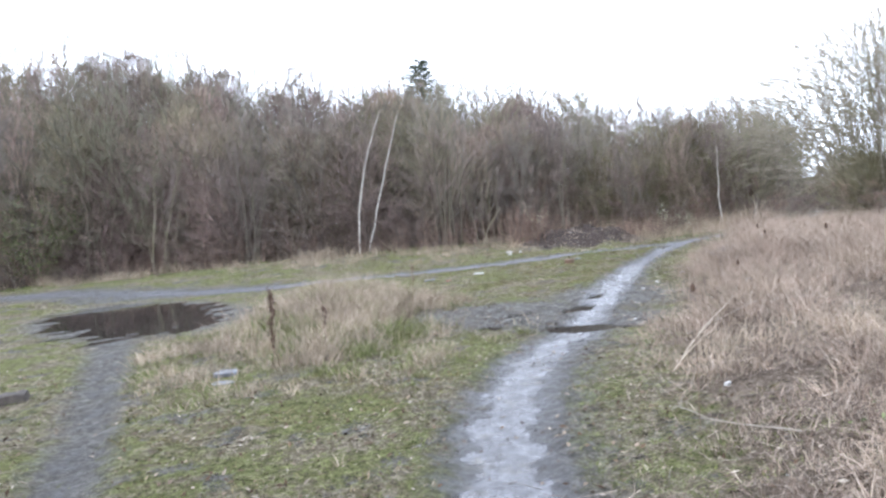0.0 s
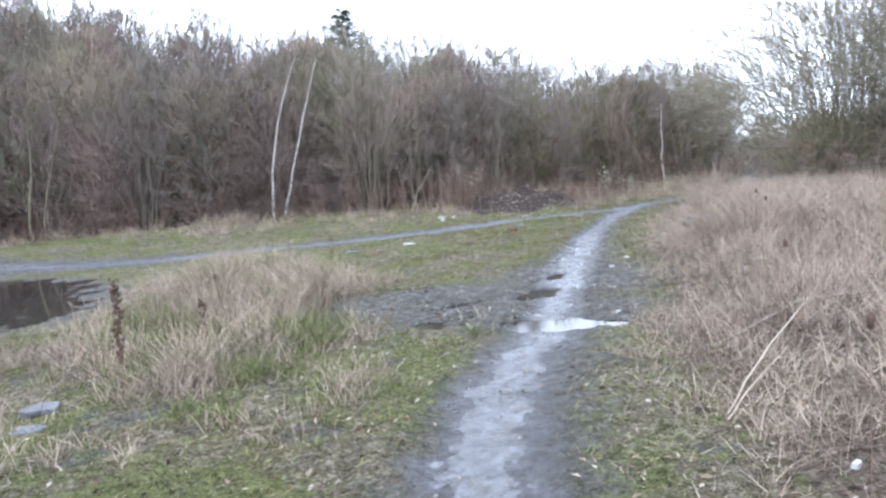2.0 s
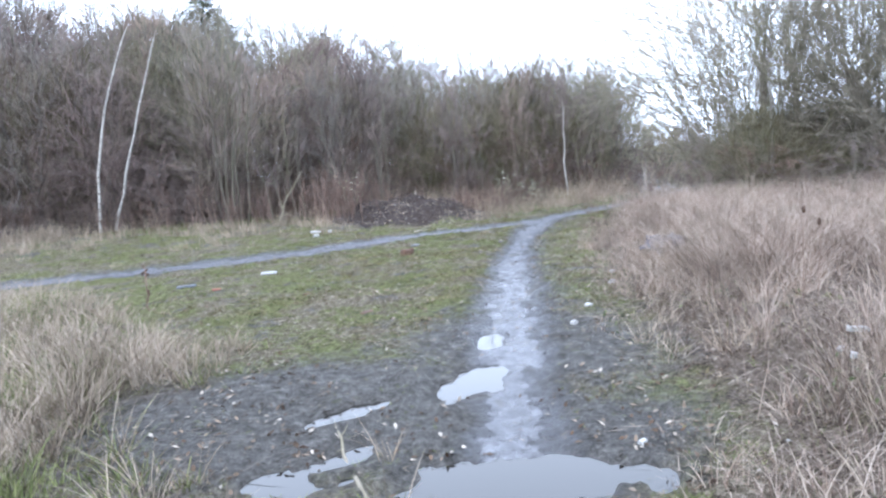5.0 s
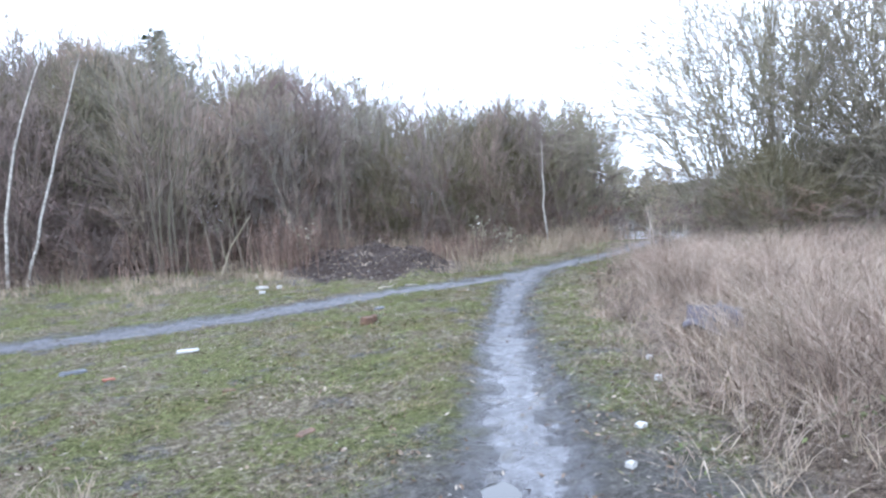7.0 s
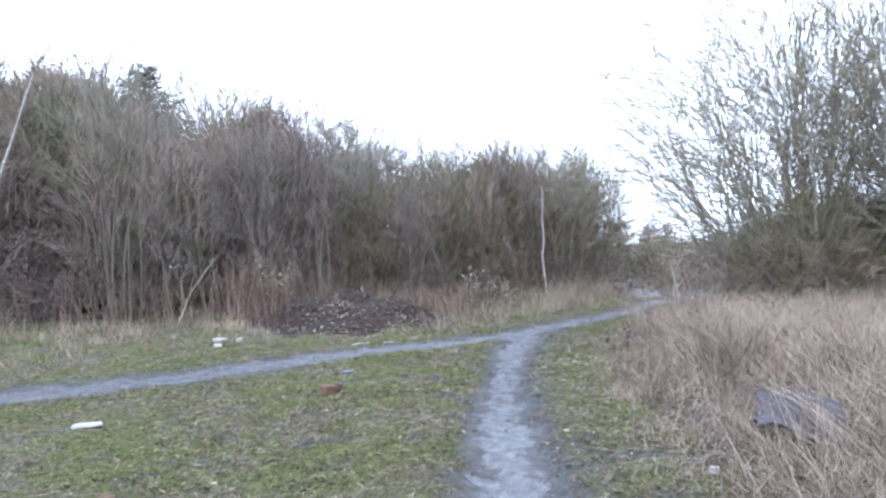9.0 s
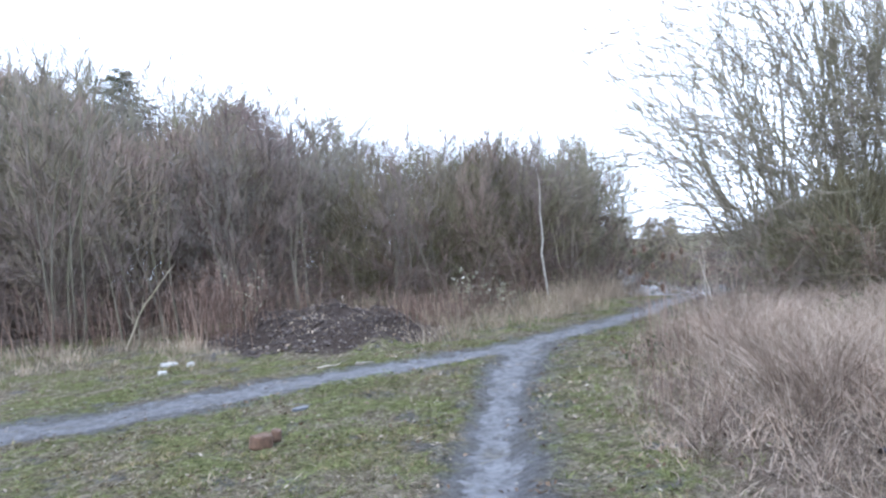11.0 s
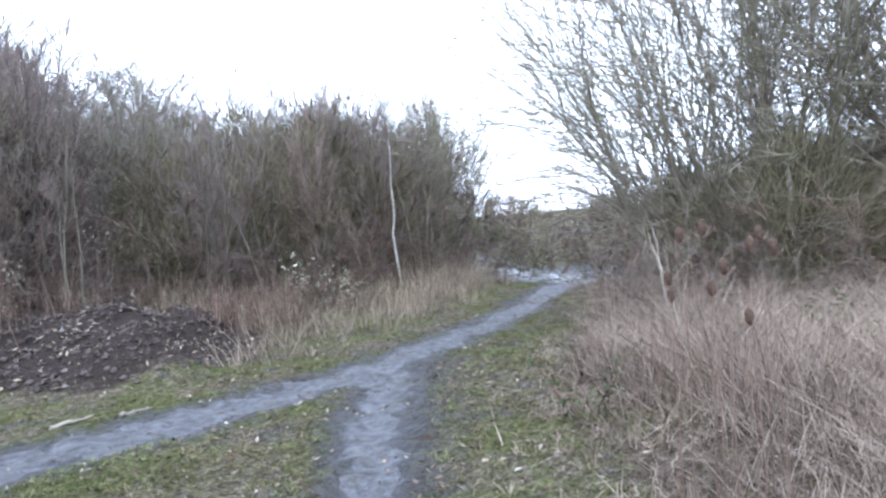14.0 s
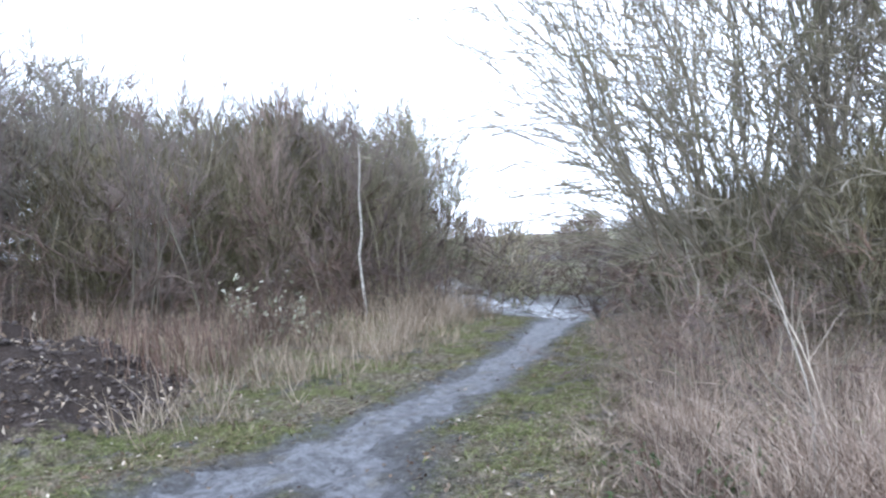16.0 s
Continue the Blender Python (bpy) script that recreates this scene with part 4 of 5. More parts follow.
def flakes(rng, at, size, tilt):
    """Small folded leaves, two triangles each, tipped at random."""
    n = len(at)
    up = unit(np.array([0, 0, 1.0]) + tilt * rng.normal(0, 0.6, (n, 3)))
    a = unit(np.cross(up, rng.normal(0, 1, (n, 3))))
    b = np.cross(up, a)
    fold = up * (size * 0.15)[:, None]
    a, b = a * size[:, None], b * (size * rng.uniform(0.35, 0.6, n))[:, None]
    verts = np.stack([at - a, at - b * 0.6 + fold, at + a, at + b + fold], 1)
    faces = np.array([(0, 1, 2), (0, 2, 3)])[None] + (np.arange(n) * 4)[:, None, None]
    return verts.reshape(-1, 3), faces.reshape(-1, 3)


leafy_shrub("pale_leaved_shrub", 13.1, 25.6, 1.2, 0.5, 240, 0.045, M_PALE_LEAF, M_STALK, "straggling shrub with pale grey-green leaves", 1)
leafy_shrub("pale_leaved_shrub", 13.8, 25.5, 0.8, 0.6, 160, 0.04, M_PALE_LEAF, M_STALK, "straggling shrub with pale grey-green leaves", 2)
leafy_shrub("pale_leaved_shrub", 8.3, 27.2, 1.3, 0.5, 150, 0.045, M_PALE_LEAF, M_STALK, "straggling shrub with pale grey-green leaves", 3)
leafy_shrub("ivy_bush", -11.6, 30.6, 4.0, 2.6, 2400, 0.065, M_BANK_LEAF, M_STALK, "ivy-green bush among the bare trees", 4, 16)
leafy_shrub("evergreen_bush", 32.5, 40.3, 1.6, 0.9, 1500, 0.06, M_GREEN_LEAF, M_STALK, "small dark evergreen bush beside the far track", 5)
leafy_shrub("broom_plant", 10.2, 17.4, 0.5, 0.35, 120, 0.03, M_GREEN_LEAF, M_STALK, "small dark green broom plant in the grass", 6)
leafy_shrub("broom_plant", 10.9, 17.9, 0.45, 0.3, 110, 0.03, M_GREEN_LEAF, M_STALK, "small dark green broom plant in the grass", 7)
leafy_shrub("bramble_plant", 12.9, 16.6, 0.5, 0.5, 260, 0.04, M_GREEN_LEAF, M_STALK, "low green bramble under the willows", 8)
leafy_shrub("bramble_plant", 3.6, 4.5, 0.15, 0.3, 90, 0.022, M_GREEN_LEAF, M_STALK, "low green bramble in the dry grass", 9)
leafy_shrub("bramble_plant", 6.4, 10.0, 0.18, 0.4, 120, 0.028, M_LUSH, M_STALK, "low green nettle in the dry grass", 10)
leafy_shrub("bramble_plant", 10.3, 15.3, 0.35, 0.5, 160, 0.03, M_GREEN_LEAF, M_STALK, "low green bramble in the dry grass", 11)


def build_hill():
    """A long low ridge beyond the heath."""
    n, rows = 90, 12
    f = np.linspace(0, 1, n)
    cx, cy = 50 + 26 * f - 20 * f * f, 72 - 92 * f
    top = 3.6 * np.interp(f, [0, .33, .5, .62, .8, 1], [-0.15, -0.1, 0.55, 0.85, 0.95, 0.8]) + 0.25 * wobble(cx, cy, 6.0, 91)
    verts = []
    for g in np.linspace(-1, 1, rows):
        x, y = cx + g * 14, cy + g * 4
        verts.append(np.stack([x, y, -0.6 + (top + 0.6) * np.cos(g * math.pi / 2) ** 1.3 + 0.12 * wobble(x, y, 2.5, 92)], 1))
    verts = np.stack(verts, 1).reshape(-1, 3)
    i = (np.arange(n - 1)[:, None] * rows + np.arange(rows - 1)[None]).ravel()
    tris = np.concatenate([np.stack([i, i + rows, i + rows + 1], 1), np.stack([i, i + rows + 1, i + 1], 1)])
    tagged(new("backdrop", fast_mesh("backdrop", verts, tris, M_HILL, True)), "dark scrubby ridge beyond the heath", "hill", kind="structure")


build_hill()


# ---- grass and litter ----
def scatter(rng, count, lo, hi):
    return rng.uniform(lo[0], hi[0], count), rng.uniform(lo[1], hi[1], count)


def on_ground(x, y, sink=0.006):
    return np.stack([x, y, height(x, y) - sink], 1)


def bare(x, y):
    """1 on paths, mud and water, 0 on turf."""
    trail, trail_w = along(TRAIL, x, y)
    track, track_w = along(TRACK, x, y)
    side, side_w = along(SIDE_TRAIL, x, y)
    ragged = 0.35 * wobble(x, y, 0.45, 21)
    value = np.maximum.reduce([step(1.9, 1.0, np.abs(trail) / trail_w + ragged), step(1.5, 0.95, np.abs(track) / track_w + ragged), step(1.6, 0.9, np.abs(side) / side_w + ragged),
                               step(-0.1, 0.25, blob(x, y, 2.6, 10.7, 1.6, 1.1, -20) + 0.4 * ragged), step(-0.1, 0.25, blob(x, y, 3.5, 9.45, 1.0, 0.75) + 0.4 * ragged), step(-0.1, 0.3, blob(x, y, 4.5, 11.2, 1.1, 1.3) + 0.4 * ragged),
                               step(-0.2, 0.05, blob(x, y, *MOUND))])
    for cx, cy, rx, ry, turn, level in PUDDLES:
        value = np.maximum(value, step(-0.4, -0.1, blob(x, y, cx, cy, rx, ry, turn)))
    return value


def tufted(rng, x, y, per, radius):
    """Points in tufts round the given centres, and the way each leans."""
    n = len(x)
    turn = rng.uniform(0, 2 * np.pi, (n, per))
    r = radius[:, None] * np.sqrt(rng.uniform(0, 1, (n, per)))
    return (x[:, None] + r * np.cos(turn)).ravel(), (y[:, None] + r * np.sin(turn)).ravel(), turn.ravel() + rng.normal(0, 0.7, n * per)


def build_short_grass():
    rng = np.random.default_rng(31)
    x, y = scatter(rng, 210000, (-9, 2.2), (19, 27))
    walk_line, _ = along(TRAIL, x, y)
    bank, _ = along(BANK, x, y)
    wood, _ = along(WOOD_EDGE, x, y)
    clump = wobble(x, y, 0.6, 41) + 0.8 * wobble(x, y, 2.0, 42)
    keep = rng.uniform(0, 1, len(x)) < (1 - bare(x, y)) * np.clip(1.3 - np.abs(walk_line) / 7, 0.3, 1) * step(1.4, -0.3, bank) * np.clip(0.4 + 0.85 * clump, 0.03, 1) * (wood > 0.3)
    x, y = x[keep], y[keep]
    green = rng.uniform(-0.5, 0.5, len(x)) + 1.2 * wobble(x, y, 1.6, 43) > 0.15
    for mask, name, mat, label, per in ((~green, "short_grass", M_GRASS, "short trodden winter grass, green and straw-coloured", 7), (green, "lush_grass", M_LUSH, "bright green mossy grass in the turf", 7)):
        px, py, lean = tufted(rng, x[mask], y[mask], per, rng.uniform(0.02, 0.075, int(mask.sum())))
        n = len(px)
        far = np.clip(np.hypot(px - 3, py - 6) / 12, 0.6, 1.5)
        tall = rng.uniform(0.01, 0.05, n) * (1 + 0.5 * wobble(px, py, 0.8, 44))
        stuff(name, [blades(rng, on_ground(px, py), tall, 0.0085 * np.minimum(far, 1.15) * rng.uniform(.7, 1.3, n), rng.uniform(0.015, 0.075, n), 1, 0.35, lean)], mat, label, "grass")


build_short_grass()


def build_tussocks():
    """Taller tufts and mossy cushions that make the turf uneven."""
    rng = np.random.default_rng(39)
    x, y = scatter(rng, 11000, (-6, 2.4), (16, 24))
    walk_line, _ = along(TRAIL, x, y)
    keep = rng.uniform(0, 1, len(x)) < (1 - bare(x, y)) * np.clip(1.2 - np.abs(walk_line) / 8, 0.15, 1) * step(1.0, -0.2, along(BANK, x, y)[0]) * np.clip(0.35 + 0.8 * wobble(x, y, 1.2, 45), 0.03, 1)
    x, y = x[keep], y[keep]
    kind = rng.uniform(0, 1, len(x)) + 0.3 * wobble(x, y, 2.0, 46)
    for mask, name, mat, label in ((kind < 0.45, "green_tuft", M_LUSH, "small green grass tufts standing out of the turf"), ((kind >= 0.45) & (kind < 0.8), "mixed_tuft", M_GRASS, "small faded grass tufts standing out of the turf"),
                                   (kind >= 0.8, "straw_tuft", M_PALE, "small bleached grass tufts standing out of the turf")):
        px, py, lean = tufted(rng, x[mask], y[mask], 12, rng.uniform(0.02, 0.06, int(mask.sum())))
        n = len(px)
        tall = np.repeat(rng.uniform(0.03, 0.1, int(mask.sum())), 12) * rng.uniform(0.4, 1.1, n)
        stuff(name, [blades(rng, on_ground(px, py), tall, 0.006 * rng.uniform(.7, 1.3, n), tall * rng.uniform(0.2, 1.1, n), 2, 0.4, lean)], mat, label, "grass")


build_tussocks()


def build_bank_grass():
    rng = np.random.default_rng(32)
    x, y = scatter(rng, 72000, (1, 1.5), (24, 26))
    bank, _ = along(BANK, x, y)
    clump = wobble(x, y, 0.7, 51) + wobble(x, y, 2.2, 52)
    keep = (bank > -0.5) & (bank < 9) & (rng.uniform(0, 1, len(x)) < step(-0.5, np.where(y > 13, 0.45, 0.8), bank) * np.clip(1.2 - bank / 7, 0.15, 1) * np.clip(0.5 + 0.2 * (y > 13) + 0.7 * clump, np.where(y > 13, 0.25, 0.04), 1))
    x, y, clump = x[keep], y[keep], clump[keep]
    px, py, lean = tufted(rng, x, y, 10, rng.uniform(0.03, 0.16, len(x)))
    n = len(px)
    bank, _ = along(BANK, px, py)
    clump = np.repeat(clump, 10)
    grown = np.interp(py, [3, 5, 8, 11, 14, 16, 19, 23], [0.13, 0.2, 0.42, 0.52, 0.44, 0.4, 0.34, 0.25])
    grown = grown + 0.3 * np.exp(-((px - 10.5) ** 2 + (py - 16.75) ** 2) / 0.5)
    grown = grown + 0.1 * np.exp(-((px - 8.5) ** 2 + (py - 15.3) ** 2) / 0.6)
    tall = grown * step(-0.7, 1.3, bank) * rng.uniform(0.3, 1.15, n) * np.clip(1 + 0.4 * clump, 0.4, 1.6) + 0.04
    pale = np.repeat(rng.uniform(-0.6, 0.6, len(x)) + wobble(x, y, 1.5, 53) > 0.35, 10)
    at = on_ground(px, py)
    width = 0.0044 * rng.uniform(.6, 1.4, n)
    for mask, name, mat, label in ((~pale, "dry_grass", M_STRAW, "tall dry pinkish-brown grass on the bank"), (pale, "pale_grass", M_PALE, "bleached pale tussocks on the bank")):
        m = int(mask.sum())
        stuff(name, [blades(rng, at[mask], tall[mask], width[mask], tall[mask] * rng.uniform(0.05, 1.1, m), 2, 0.5, lean[mask])], mat, label, "dry grass")
    gx, gy = scatter(rng, 26000, (2.2, 3), (13, 19))
    low = along(BANK, gx, gy)[0]
    good = (low > -0.2) & (low < 3.5) & (wobble(gx, gy, 1.1, 54) + 0.6 * wobble(gx, gy, 3.0, 55) > 0.62)
    leaf = on_ground(gx[good], gy[good], -0.015)
    leaf[:, 2] += rng.uniform(0, 0.13, len(leaf))
    stuff("low_greens", [flakes(rng, leaf, rng.uniform(0.01, 0.034, len(leaf)), 1.0)], M_BANK_LEAF, "low green nettles and brambles among the dry grass", "weeds")
    pick = rng.uniform(0, 1, n) < 0.36
    m = int(pick.sum())
    at = on_ground(px[pick] + rng.normal(0, 0.2, m), py[pick] + rng.normal(0, 0.2, m), 0.0)
    at[:, 2] += rng.uniform(0, 0.12, m)
    stuff("fallen_straw", [blades(rng, at, rng.uniform(-0.02, 0.1, m), 0.0046 * rng.uniform(.6, 1.4, m), rng.uniform(0.07, 0.3, m), 2, 0.2)], M_STRAW, "flattened straw lying between the stalks", "straw")


build_bank_grass()


def build_long_patch():
    rng = np.random.default_rng(33)
    x, y = scatter(rng, 8400, (-2.8, 6.8), (3.0, 19.5))
    deep = inside(LONG_PATCH, x, y)
    clump = wobble(x, y, 0.6, 61) + wobble(x, y, 1.6, 62)
    loose = 0.75 * step(-2.2, -0.3, deep) * (clump > 0.25) * (y < 13)
    keep = (rng.uniform(0, 1, len(x)) < np.maximum(step(-0.5, 0.4, deep) * np.clip(0.6 + 0.5 * clump, 0.05, 1), loose)) & (bare(x, y) < 0.5)
    x, y, clump = x[keep], y[keep], clump[keep]
    px, py, lean = tufted(rng, x, y, 11, rng.uniform(0.03, 0.13, len(x)))
    n = len(px)
    deep = inside(LONG_PATCH, px, py)
    tall = np.maximum(step(-0.5, 0.8, deep), 0.3 * step(-2.4, -0.8, deep)) * rng.uniform(0.12, 0.52, n) * np.clip(1 + 0.4 * np.repeat(clump, 11), 0.4, 1.5) + 0.05
    green = np.repeat(rng.uniform(-0.5, 0.5, len(x)) + wobble(x, y, 1.0, 63) > 0.12, 11)
    for mask, name, mat, label in ((~green, "long_grass", M_PALE, "long pale bleached grass growing in a patch"), (green, "green_tussock", M_LUSH, "green tussocks among the bleached grass")):
        m = int(mask.sum())
        t = tall[mask] * (1.0 if name == "long_grass" else 0.6)
        stuff(name, [blades(rng, on_ground(px[mask], py[mask]), t, 0.005 * rng.uniform(.6, 1.4, m), t * rng.uniform(0.1, 0.9, m), 3, 0.5, lean[mask])], mat, label, "dry grass")


build_long_patch()


def build_verge_grass():
    rng = np.random.default_rng(34)
    x, y = scatter(rng, 26000, (-22, 21), (19, 33))
    track, track_w = along(TRACK, x, y)
    wood, _ = along(WOOD_EDGE, x, y)
    clump = wobble(x, y, 0.7, 71) + wobble(x, y, 2.4, 72)
    where = step(0.7, 2.0, -track) * step(-1.5, 0.5, wood) * step(0.1, -0.1, blob(x, y, *MOUND))
    keep = rng.uniform(0, 1, len(x)) < where * np.clip(0.5 + 0.5 * clump, 0.05, 1)
    x, y, clump = x[keep], y[keep], clump[keep]
    px, py, lean = tufted(rng, x, y, 7, rng.uniform(0.03, 0.14, len(x)))
    n = len(px)
    wood, _ = along(WOOD_EDGE, px, py)
    track, _ = along(TRACK, px, py)
    grown = np.where(px > 9.5, 0.12 + 0.42 * step(0.9, 1.7, -track), 0.1 + 0.12 * step(2, 4, -track)) + 0.2 * step(2.5, 0.5, wood)
    tall = grown * rng.uniform(0.35, 1.2, n) * np.clip(1 + 0.35 * np.repeat(clump, 7), 0.4, 1.5) + 0.03
    green = np.repeat(rng.uniform(-0.4, 0.4, len(x)) + wobble(x, y, 2.0, 73) + 1.3 * step(4.5, 2.2, -along(TRACK, x, y)[0]) * (x < 9.5) - 0.5 * (x > 9.5) > 0.25, 7)
    for mask, name, mat, label in ((~green, "verge_grass", M_PALE, "yellowed rough grass along the foot of the wood"), (green, "green_verge", M_LUSH, "green grass beside the gravel track")):
        m = int(mask.sum())
        t = tall[mask] * (1.0 if name == "verge_grass" else 0.35)
        stuff(name, [blades(rng, on_ground(px[mask], py[mask]), t, 0.007 * rng.uniform(.6, 1.4, m), t * rng.uniform(0.05, 0.7, m), 2, 0.4, lean[mask])], mat, label, "grass")


build_verge_grass()


def stalks(rng, x, y, tall, lean, radius, side_shoots):
    """Upright dead weed stalks with a few side shoots."""
    n = len(x)
    turn = rng.uniform(0, 6.28, n)
    way = unit(np.stack([np.cos(turn) * lean, np.sin(turn) * lean, np.ones(n)], 1))
    s = shoots(rng, on_ground(x, y, 0.03), way, tall, 5, 0.06, 0.02)
    sr = radius * np.ones((n, 1)) * np.linspace(1, 0.4, 5)[None]
    m = n * side_shoots
    at, d, _ = sample(s, sr, np.repeat(np.arange(n), side_shoots), rng.uniform(0.4, 1, m))
    b = shoots(rng, at, unit(d + 0.7 * rng.normal(0, 1, (m, 3))), np.repeat(tall, side_shoots) * rng.uniform(0.08, 0.25, m), 3, 0.1, 0.08)
    return [tubes(s, sr, 3), tubes(b, radius * 0.6 * np.ones((m, 1)) * np.array([1, .8, .3])[None], 3)]


def build_stalks():
    rng = np.random.default_rng(35)
    pieces = []
    for cx, cy, rx, ry, count, low_t, high_t in ((4.5, 26.6, 3.6, 1.0, 200, 0.5, 1.5), (7.3, 25.8, 0.9, 1.0, 170, 0.7, 1.6), (12.8, 25.3, 2.4, 1.0, 120, 0.4, 1.0), (11.0, 24.4, 0.9, 1.5, 170, 0.3, 0.8), (9.0, 27.6, 2.6, 0.6, 120, 0.4, 1.0), (-4, 28.4, 6, 0.8, 120, 0.5, 1.2)):
        x, y = cx + rx * rng.normal(0, 0.5, count), cy + ry * rng.normal(0, 0.5, count)
        pieces += stalks(rng, x, y, rng.uniform(low_t, high_t, count), 0.16, 0.006, 3)
    stuff("weed_stalks", pieces, M_STALK, "dead reddish-brown weed stalks at the wood's foot", "weeds")
    pieces = []
    for cx, cy, rx, ry, count, low_t, high_t in ((9.9, 16.6, 1.4, 1.2, 50, 0.4, 0.9), (10.8, 17.9, 0.8, 0.8, 40, 0.6, 1.2), (11.6, 18.4, 0.9, 0.7, 60, 0.5, 1.1), (7.6, 11.8, 2.0, 2.4, 110, 0.4, 0.9), (5.2, 8.0, 1.4, 2.0, 90, 0.3, 0.7), (-0.4, 11.2, 1.1, 1.6, 90, 0.4, 0.8)):
        x, y = cx + rx * rng.normal(0, 0.6, count), cy + ry * rng.normal(0, 0.6, count)
        good = along(BANK, x, y)[0] > 0.3 if cx > 0 else bare(x, y) < 0.3
        pieces += stalks(rng, x[good], y[good], rng.uniform(low_t, high_t, count)[good], 0.2, 0.003, 4)
    stuff("dead_stems", pieces, M_STRAW, "thin dead flower stems among the dry grass", "weeds")


build_stalks()


def pebbles(rng, at, size, flat):
    """Uneven little stones of eight faces."""
    n = len(at)
    shape = np.array([(1, 0, 0), (0, 1, 0), (-1, 0, 0), (0, -1, 0), (0, 0, 1), (0, 0, -1)], float)
    turn = rng.uniform(0, 6.28, n)
    v = shape[None] * rng.uniform(0.6, 1.25, (n, 6, 1)) * size[:, None, None] * np.array([1, 1, 1])[None]
    v[..., 2] *= flat
    x = v[..., 0] * np.cos(turn)[:, None] - v[..., 1] * np.sin(turn)[:, None]
    y = v[..., 0] * np.sin(turn)[:, None] + v[..., 1] * np.cos(turn)[:, None]
    verts = np.stack([x, y, v[..., 2]], 2) + at[:, None]
    faces = np.array([(0, 1, 4), (1, 2, 4), (2, 3, 4), (3, 0, 4), (1, 0, 5), (2, 1, 5), (3, 2, 5), (0, 3, 5)])[None] + (np.arange(n) * 6)[:, None, None]
    return verts.reshape(-1, 3), faces.reshape(-1, 3)


def build_litter():
    rng = np.random.default_rng(36)
    x, y = scatter(rng, 90000, (-8, 2.2), (18, 28))
    walk_line, _ = along(TRAIL, x, y)
    clay = np.maximum.reduce([step(1.1, 0.7, np.abs(d) / w) for d, w in (along(TRAIL, x, y), along(TRACK, x, y), along(SIDE_TRAIL, x, y))])
    wet = np.maximum.reduce([step(-0.1, 0.1, blob(x, y, *p[:5])) for p in PUDDLES])
    keep = rng.uniform(0, 1, len(x)) < (1 - 0.8 * clay) * (1 - wet) * np.clip(1.2 - np.abs(walk_line) / 9, 0.2, 1) * np.clip(0.5 + 0.7 * wobble(x, y, 1.3, 81), 0.05, 1)
    at = on_ground(x[keep], y[keep], -0.008)
    n = len(at)
    x, y = scatter(rng, 420000, (-4, 2.4), (15, 22))
    walk_line, trail_w = along(TRAIL, x, y)
    track, track_w = along(TRACK, x, y)
    keep = rng.uniform(0, 1, len(x)) < np.clip(1.25 - np.abs(walk_line) / 4.5, 0.08, 1) * step(0.7, 1.5, np.abs(walk_line) / trail_w) * step(0.8, 1.2, np.abs(track) / track_w) * np.clip(0.6 + 0.6 * wobble(x, y, 0.8, 83), 0.1, 1) * (1 - 0.75 * bare(x, y))
    x, y = x[keep], y[keep]
    m = len(x)
    dry = rng.uniform(0, 1, m) + 0.35 * wobble(x, y, 1.4, 84) + 0.5 * step(-0.3, 0.8, along(BANK, x, y)[0]) > 0.62
    for mask, name, mat, label in ((dry, "straw_crumbs", M_CRUMB, "broken bits of straw and stalk strewn over the turf"), (~dry, "moss_sprigs", M_MOSS, "tiny mossy sprigs carpeting the turf")):
        q = on_ground(x[mask], y[mask], -0.002)
        c = len(q)
        stuff(name, [blades(rng, q, rng.uniform(0.0, 0.028, c), rng.uniform(0.004, 0.011, c), rng.uniform(0.015, 0.06, c), 1)], mat, label, "litter")
    stuff("fallen_leaves", [flakes(rng, at, rng.uniform(0.01, 0.034, n), 0.6)], M_LEAF, "brown rotting leaves scattered over the turf", "leaves")
    x, y = scatter(rng, 30000, (-5, 2.2), (16, 24))
    walk_line, _ = along(TRAIL, x, y)
    track, _ = along(TRACK, x, y)
    keep = rng.uniform(0, 1, len(x)) < np.maximum(step(1.6, 0.2, np.abs(walk_line)), 0.8 * step(1.2, 0.2, np.abs(track))) * np.clip(0.25 + 0.7 * wobble(x, y, 1.1, 82), 0.03, 1)
    at = on_ground(x[keep], y[keep], 0.0)
    n = len(at)
    stuff("gravel", [pebbles(rng, at, 0.004 + 0.014 * rng.uniform(0, 1, n) ** 3, 0.6)], M_STONE, "small pale stones scattered along the muddy path", "stones")
    count = 7000
    r, a = np.sqrt(rng.uniform(0, 1.05, count)), rng.uniform(0, 6.28, count)
    x, y = MOUND[0] + MOUND[2] * r * np.cos(a), MOUND[1] + MOUND[3] * r * np.sin(a)
    at = on_ground(x, y, 0.0)
    pick = rng.uniform(0, 1, count) < 0.3
    stuff("heap_litter", [flakes(rng, at[pick] + np.array([0.02, 0.02, 0.03]), rng.uniform(0.015, 0.05, int(pick.sum())), 0.8)], M_CRUMB, "dead leaves and scraps on the spoil heap", "leaves")
    stuff("rubble", [pebbles(rng, at, 0.008 + 0.055 * rng.uniform(0, 1, count) ** 4, 0.6)], M_RUBBLE, "dark earth clods and pale stones on a spoil heap", "rubble")
    count = 700
    x, y = scatter(rng, count, (0, 3), (12, 22))
    keep = np.maximum.reduce([step(-0.1, 0.1, blob(x, y, *p[:5])) for p in PUDDLES]) < 0.5
    x, y = x[keep], y[keep]
    n = len(x)
    way = rng.normal(0, 1, (n, 3)) * np.array([1, 1, 0.08])
    t = shoots(rng, on_ground(x, y, -0.012), unit(way), rng.uniform(0.06, 0.3, n), 3, 0.15, 0.0)
